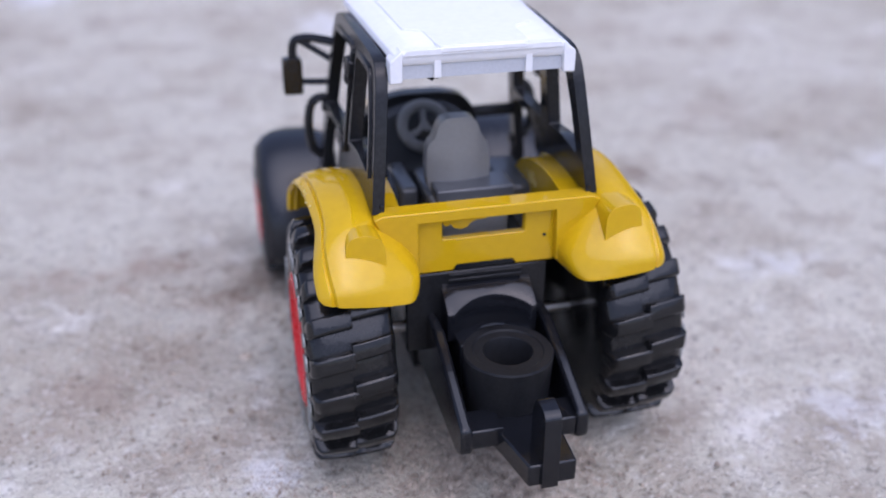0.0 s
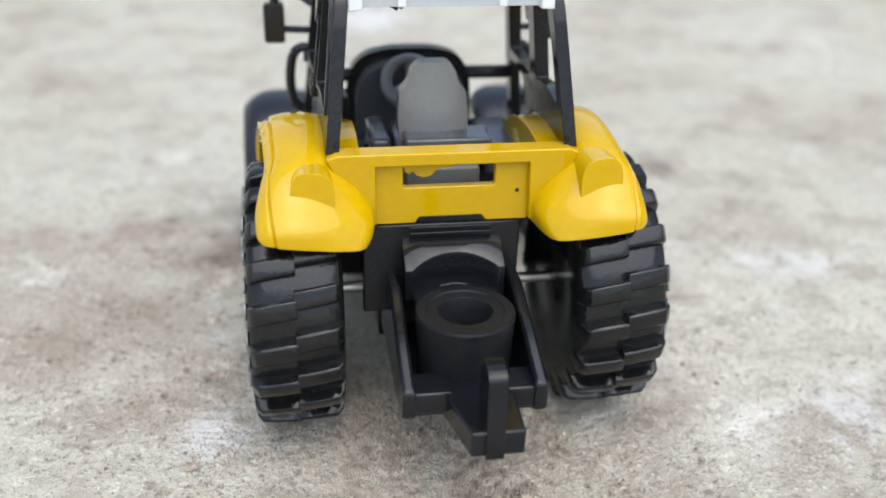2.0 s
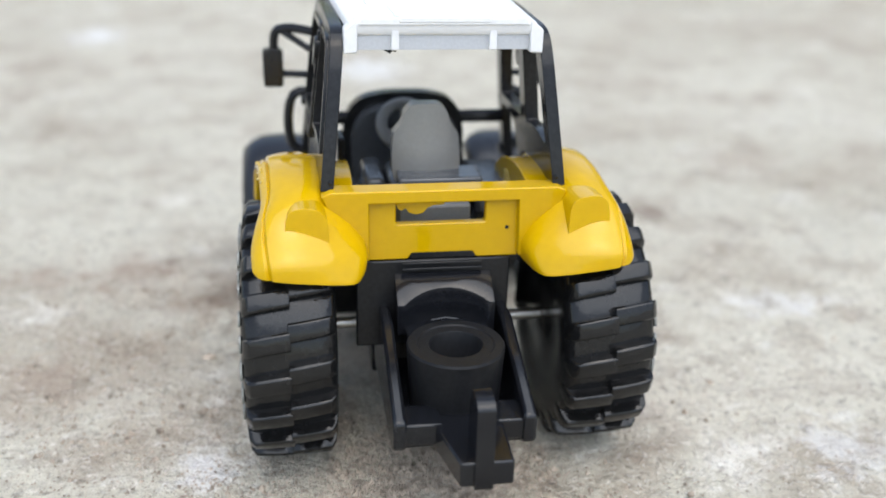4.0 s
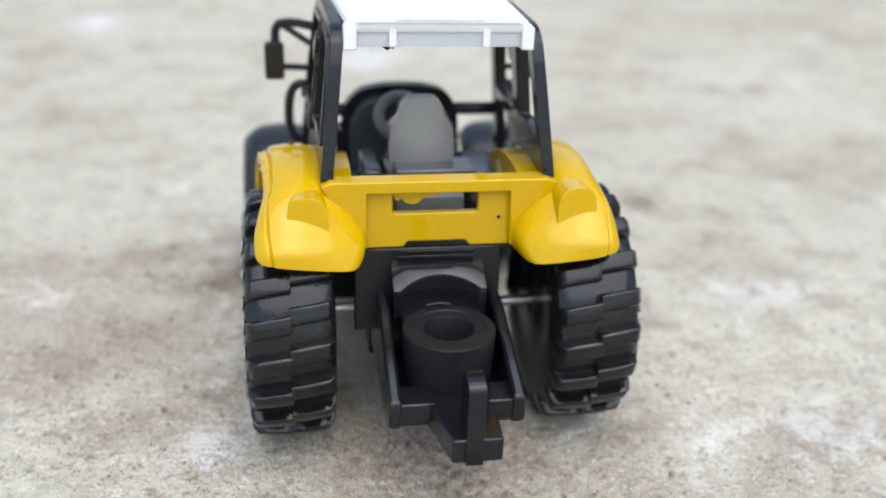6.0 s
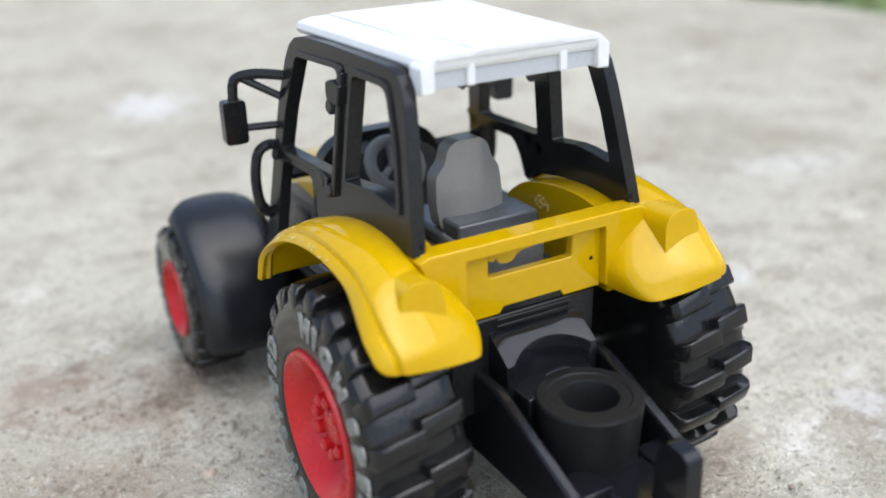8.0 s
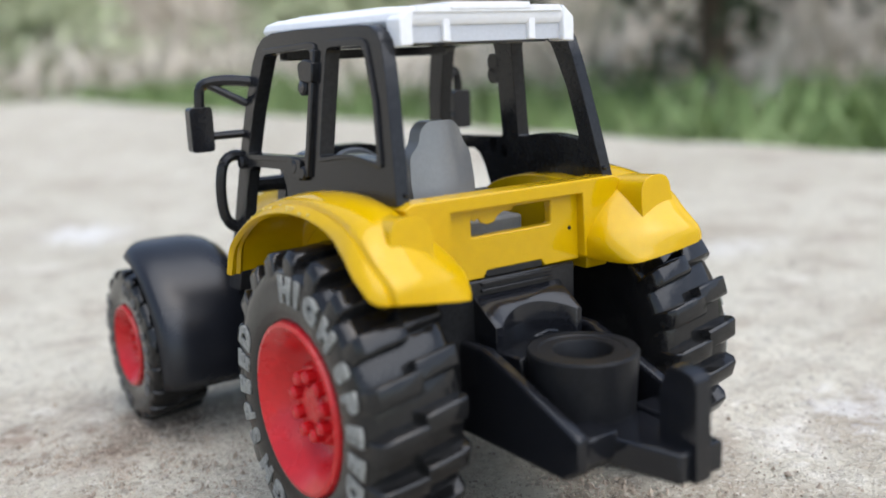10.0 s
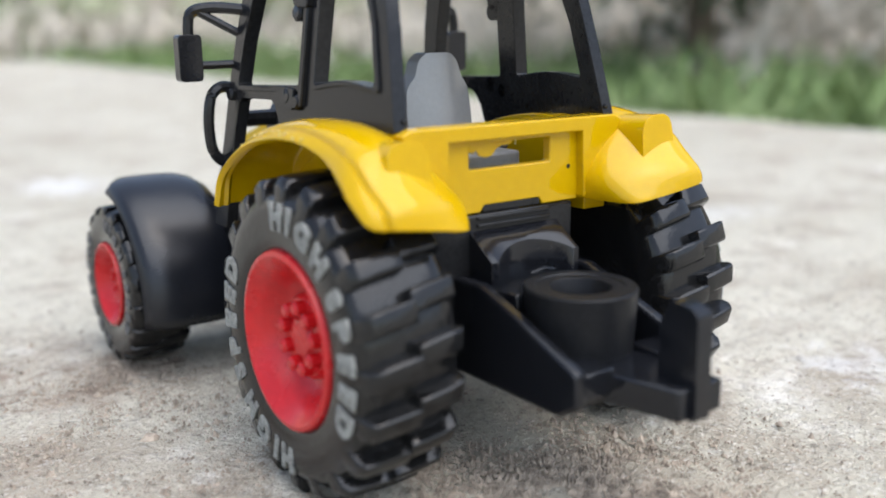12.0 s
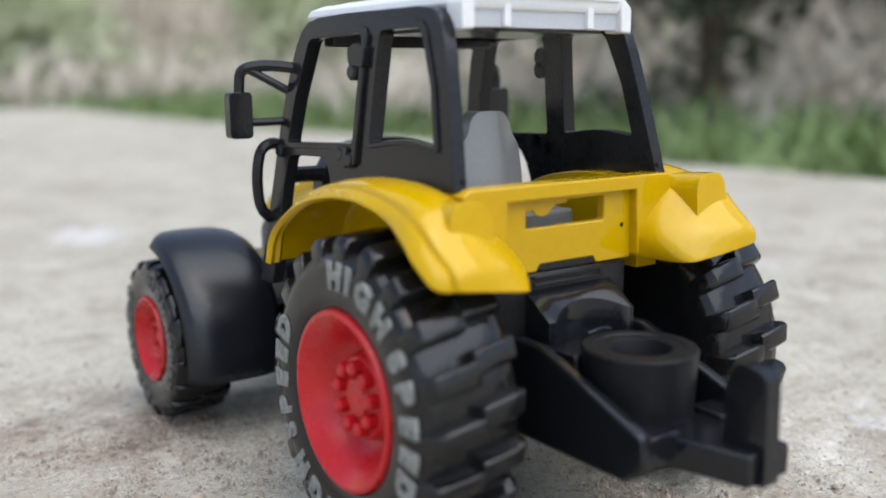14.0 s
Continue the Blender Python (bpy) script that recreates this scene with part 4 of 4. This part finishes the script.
def leaf_material(name, color, other):
    m = material(name, color, 0.6, grain=0.2, scale=40, patch=0.9, patch_scale=6, other=other, spec=0.2)
    return m


GRASS = leaf_material("fresh_grass", (0.17, 0.25, 0.09), (0.30, 0.36, 0.18))
STRAW = leaf_material("dry_grass", (0.66, 0.605, 0.515), (0.53, 0.48, 0.39))
LEAF = leaf_material("dark_leaf", (0.04, 0.055, 0.03), (0.075, 0.095, 0.05))
SHRUB = leaf_material("shrub_leaf", (0.42, 0.47, 0.28), (0.58, 0.59, 0.42))
BARK = material("bark", (0.13, 0.10, 0.075), 0.9, grain=0.3, scale=60, bump=0.002, patch=0.6, patch_scale=12, spec=0.1)


def land(x, y):
    """The height of the soil beyond the slab: it rises into a bank."""
    d = max(x - 42, y - 195)
    h = -5.0 + (noise.noise((x / 60, y / 60, 1)) * 1.5 if abs(x) < 900 and abs(y) < 900 else 0)
    if d > 130 and x > -900 and y > -900:
        h += min(150.0, (d - 130) * 0.45)
    return h


def soil():
    m = material("dry_soil", (0.50, 0.45, 0.38), 0.95, grain=0.3, scale=60, bump=0.004, patch=0.8, patch_scale=4, other=(0.44, 0.44, 0.32), spec=0.1)
    xs = axis_steps(-60000, 60000, -200, 500, 20, 1.5)
    ys = axis_steps(-60000, 60000, -200, 700, 20, 1.5)
    bm = sheet([[(x, y, land(x, y)) for x in xs] for y in ys])
    return tagged(part("ground", bm, m), "dry brown garden soil rising into a grassy bank", "ground", kind="structure")


soil()


def blade(verts, faces, x, y, z, h, w, bend):
    a = rng.uniform(0, math.tau)
    dx, dy = math.cos(a), math.sin(a)
    b = rng.uniform(0, math.tau)
    bx, by = math.cos(b) * bend, math.sin(b) * bend
    i = len(verts)
    for t, k in ((0, 1), (0.5, 0.8)):
        for sgn in (-1, 1):
            verts.append(((x + dx * w * k * sgn + bx * t * t) * CM, (y + dy * w * k * sgn + by * t * t) * CM, (z + h * t) * CM))
    verts.append(((x + bx) * CM, (y + by) * CM, (z + h * 0.95) * CM))
    faces += [(i, i + 1, i + 3, i + 2), (i + 2, i + 3, i + 4)]


def growth(name, mat, label, category, spots, count, height, width, bend, spread):
    """Clumps of blades: spots is a function that gives a clump's place."""
    verts, faces = [], []
    for _ in range(count):
        cx, cy = spots()
        tall = rng.uniform(*height)
        for _ in range(14):
            x, y = cx + rng.gauss(0, spread), cy + rng.gauss(0, spread)
            if x < 42 and y < 197:
                continue
            blade(verts, faces, x, y, land(x, y) - 0.5, tall * rng.uniform(0.6, 1.1), width * rng.uniform(0.6, 1.3), bend * rng.uniform(0.2, 1.2))
    me = bpy.data.meshes.new(name)
    me.from_pydata(verts, [], faces)
    me.materials.append(mat)
    return tagged(new(name, me), label, category, kind="stuff")


growth("grass", GRASS, "fresh green grass and weeds along the slab", "grass", lambda: (rng.uniform(43, 105) if rng.random() < 0.75 else rng.uniform(100, 200), rng.uniform(-30, 260)), 620, (3, 10), 0.6, 5.0, 3.5)
growth("grass", GRASS, "green weeds beyond the slab's far edge", "grass", lambda: (rng.uniform(-60, 220), rng.uniform(198, 330)), 330, (4, 12), 0.8, 6.0, 6.0)
growth("dry_grass", STRAW, "pale dry grass stalks on the bank", "dry grass", lambda: (rng.uniform(95, 420), rng.uniform(-40, 620)), 1500, (8, 26), 0.7, 22.0, 9.0)
growth("dry_grass", STRAW, "pale dry stalks behind the slab", "dry grass", lambda: (rng.uniform(-80, 200), rng.uniform(240, 560)), 700, (8, 26), 0.9, 22.0, 10.0)


def leaves(centre, size, count, leaf, squash=1.0):
    """A crown of many single leaves, gathered in clumps with gaps between them."""
    verts, faces = [], []
    clumps = [Vector([rng.gauss(0, 0.5) for _ in range(3)]) for _ in range(max(8, count // 60))]
    for _ in range(count):
        c = rng.choice(clumps)
        p = c + Vector([rng.gauss(0, 0.16) for _ in range(3)])
        p = Vector(centre) + Vector((p.x * size, p.y * size, p.z * size * squash))
        u = Vector([rng.gauss(0, 1) for _ in range(3)]).normalized()
        v = u.cross(Vector([rng.gauss(0, 1) for _ in range(3)])).normalized()
        s = leaf * rng.uniform(0.6, 1.3)
        i = len(verts)
        for q in (p - u * s, p + v * s * 0.4, p + u * s, p - v * s * 0.4):
            verts.append(q * CM)
        faces.append((i, i + 1, i + 2, i + 3))
    me = bpy.data.meshes.new("crown")
    me.from_pydata([tuple(v) for v in verts], [], faces)
    return me


def woody(name, x, y, trunk_r, height, crown, count, leaf, mat, label, category, limbs=7, squash=0.8):
    """A tapered trunk with limbs and a crown of leaves."""
    z = land(x, y) - 2
    base = new(name)
    base.location = (x * CM, y * CM, z * CM)
    bm = bmesh.new()

    def limb(a, b, r0, r1):
        pts = [a.lerp(b, t) + Vector((rng.gauss(0, 1), rng.gauss(0, 1), 0)) * trunk_r * 0.25 * (t > 0) for t in (0, 0.33, 0.66, 1)]
        n, rings = 8, []
        for k, p in enumerate(pts):
            r = r0 + (r1 - r0) * k / 3
            d = (b - a).normalized()
            u = d.cross(Vector((1, 0.3, 0.1))).normalized()
            w = d.cross(u)
            rings.append([bm.verts.new(p + (u * math.cos(math.tau * q / n) + w * math.sin(math.tau * q / n)) * r) for q in range(n)])
        for g, h in zip(rings, rings[1:]):
            for q in range(n):
                bm.faces.new((g[q], g[(q + 1) % n], h[(q + 1) % n], h[q]))

    top = Vector((rng.gauss(0, 2), rng.gauss(0, 2), height))
    limb(Vector((0, 0, 0)), top, trunk_r, trunk_r * 0.35)
    for k in range(limbs):
        t = rng.uniform(0.45, 0.95)
        a = top * t
        ang = math.tau * (k + rng.random() * 0.6) / limbs
        limb(a, a + Vector((math.cos(ang) * crown * 0.8, math.sin(ang) * crown * 0.8, crown * rng.uniform(0.1, 0.6))), trunk_r * 0.4, trunk_r * 0.12)
    part("trunk", bm, BARK, base)
    me = leaves((0, 0, height), crown, count, leaf, squash)
    me.materials.append(mat)
    cr = new("crown", me)
    cr.parent = base
    return tagged(base, label, category)


woody("tree", 94, 74, 2.6, 45, 36, 6500, 1.8, LEAF, "small dark-leaved tree beside the slab", "tree", 9, 0.75)
woody("tree", 190, 78, 2.0, 62, 48, 4200, 2.2, LEAF, "dark-leaved sapling on the grassy bank", "tree", 8, 0.7)
for x, y, hgt, cr, n in ((-20, 330, 26, 30, 1500), (60, 300, 22, 26, 1300), (150, 280, 30, 34, 1700), (260, 330, 45, 50, 2200), (30, 420, 40, 48, 2000), (250, 180, 30, 36, 1500), (330, 120, 36, 40, 1500)):
    woody("shrub", x, y, 1.2, hgt, cr, n * 3, 2.4, SHRUB, "pale green leafy shrub on the bank", "shrub", 6, 0.8)


def grit():
    """Loose sand grains and chips of stone on the slab."""
    m = material("grit", (0.42, 0.355, 0.285), 0.9, grain=0.4, scale=500, patch=1.0, patch_scale=700, other=(0.16, 0.13, 0.105), spec=0.2)
    verts, faces = [], []
    r2 = random.Random(11)
    # drifts of crumbs lie about the wheels and behind the hitch
    drifts = ((-2.5, -1.2, 1.3), (0.3, -2.6, 1.6), (0.2, -1.6, 0.9), (-3.4, 5.6, 1.1), (-0.5, 1.0, 2.2), (-5.5, 3.0, 2.0))
    for k in range(34000):
        if k % 4:
            cx, cy, spread = r2.choice(drifts)
            x, y = r2.gauss(cx, spread), r2.gauss(cy, spread)
        else:
            x, y = r2.gauss(-1, 7), r2.gauss(2.5, 6)
        if abs(x) > 24 or abs(y - 3) > 22:
            continue
        s = (0.018 if abs(x) < 1.7 and -4.5 < y < 0.5 else 0.008) + 0.020 * r2.random() ** 3 + (0.055 * r2.random() if r2.random() < 0.05 else 0)
        a = r2.uniform(0, math.tau)
        i = len(verts)
        z = 0.0
        for q in range(5):
            b = a + math.tau * q / 5
            r = s * r2.uniform(0.7, 1.2)
            verts.append(((x + math.cos(b) * r) * CM, (y + math.sin(b) * r) * CM, (z - s * 0.7) * CM))
        verts.append(((x + r2.gauss(0, s * 0.2)) * CM, (y + r2.gauss(0, s * 0.2)) * CM, (z + s * r2.uniform(0.4, 0.9)) * CM))
        faces += [(i + q, i + (q + 1) % 5, i + 5) for q in range(5)]
    for x, y, s in ((-3.74, -0.84, 0.10), (-5.34, 1.81, 0.07), (1.62, -1.06, 0.06), (-3.68, 3.24, 0.13), (-1.33, 3.85, 0.06), (-4.3, 1.0, 0.06), (5.2, 1.4, 0.06), (3.6, -1.6, 0.05)):
        i = len(verts)
        for ring, (zz, k) in enumerate(((-0.5, 0.9), (0.15, 1.0), (0.6, 0.6))):
            for q in range(7):
                b = math.tau * (q + ring * 0.4) / 7
                r = s * k * r2.uniform(0.75, 1.15)
                verts.append(((x + math.cos(b) * r * 1.2) * CM, (y + math.sin(b) * r) * CM, s * zz * r2.uniform(0.8, 1.2) * CM))
        for ring in range(2):
            faces += [(i + ring * 7 + q, i + ring * 7 + (q + 1) % 7, i + ring * 7 + 7 + (q + 1) % 7, i + ring * 7 + 7 + q) for q in range(7)]
        faces.append(tuple(i + 14 + q for q in range(7)))
    me = bpy.data.meshes.new("grit")
    me.from_pydata(verts, [], faces)
    me.materials.append(m)
    return tagged(new("grit", me), "loose dark sand grains and stone chips on concrete", "grit", kind="stuff")


grit()
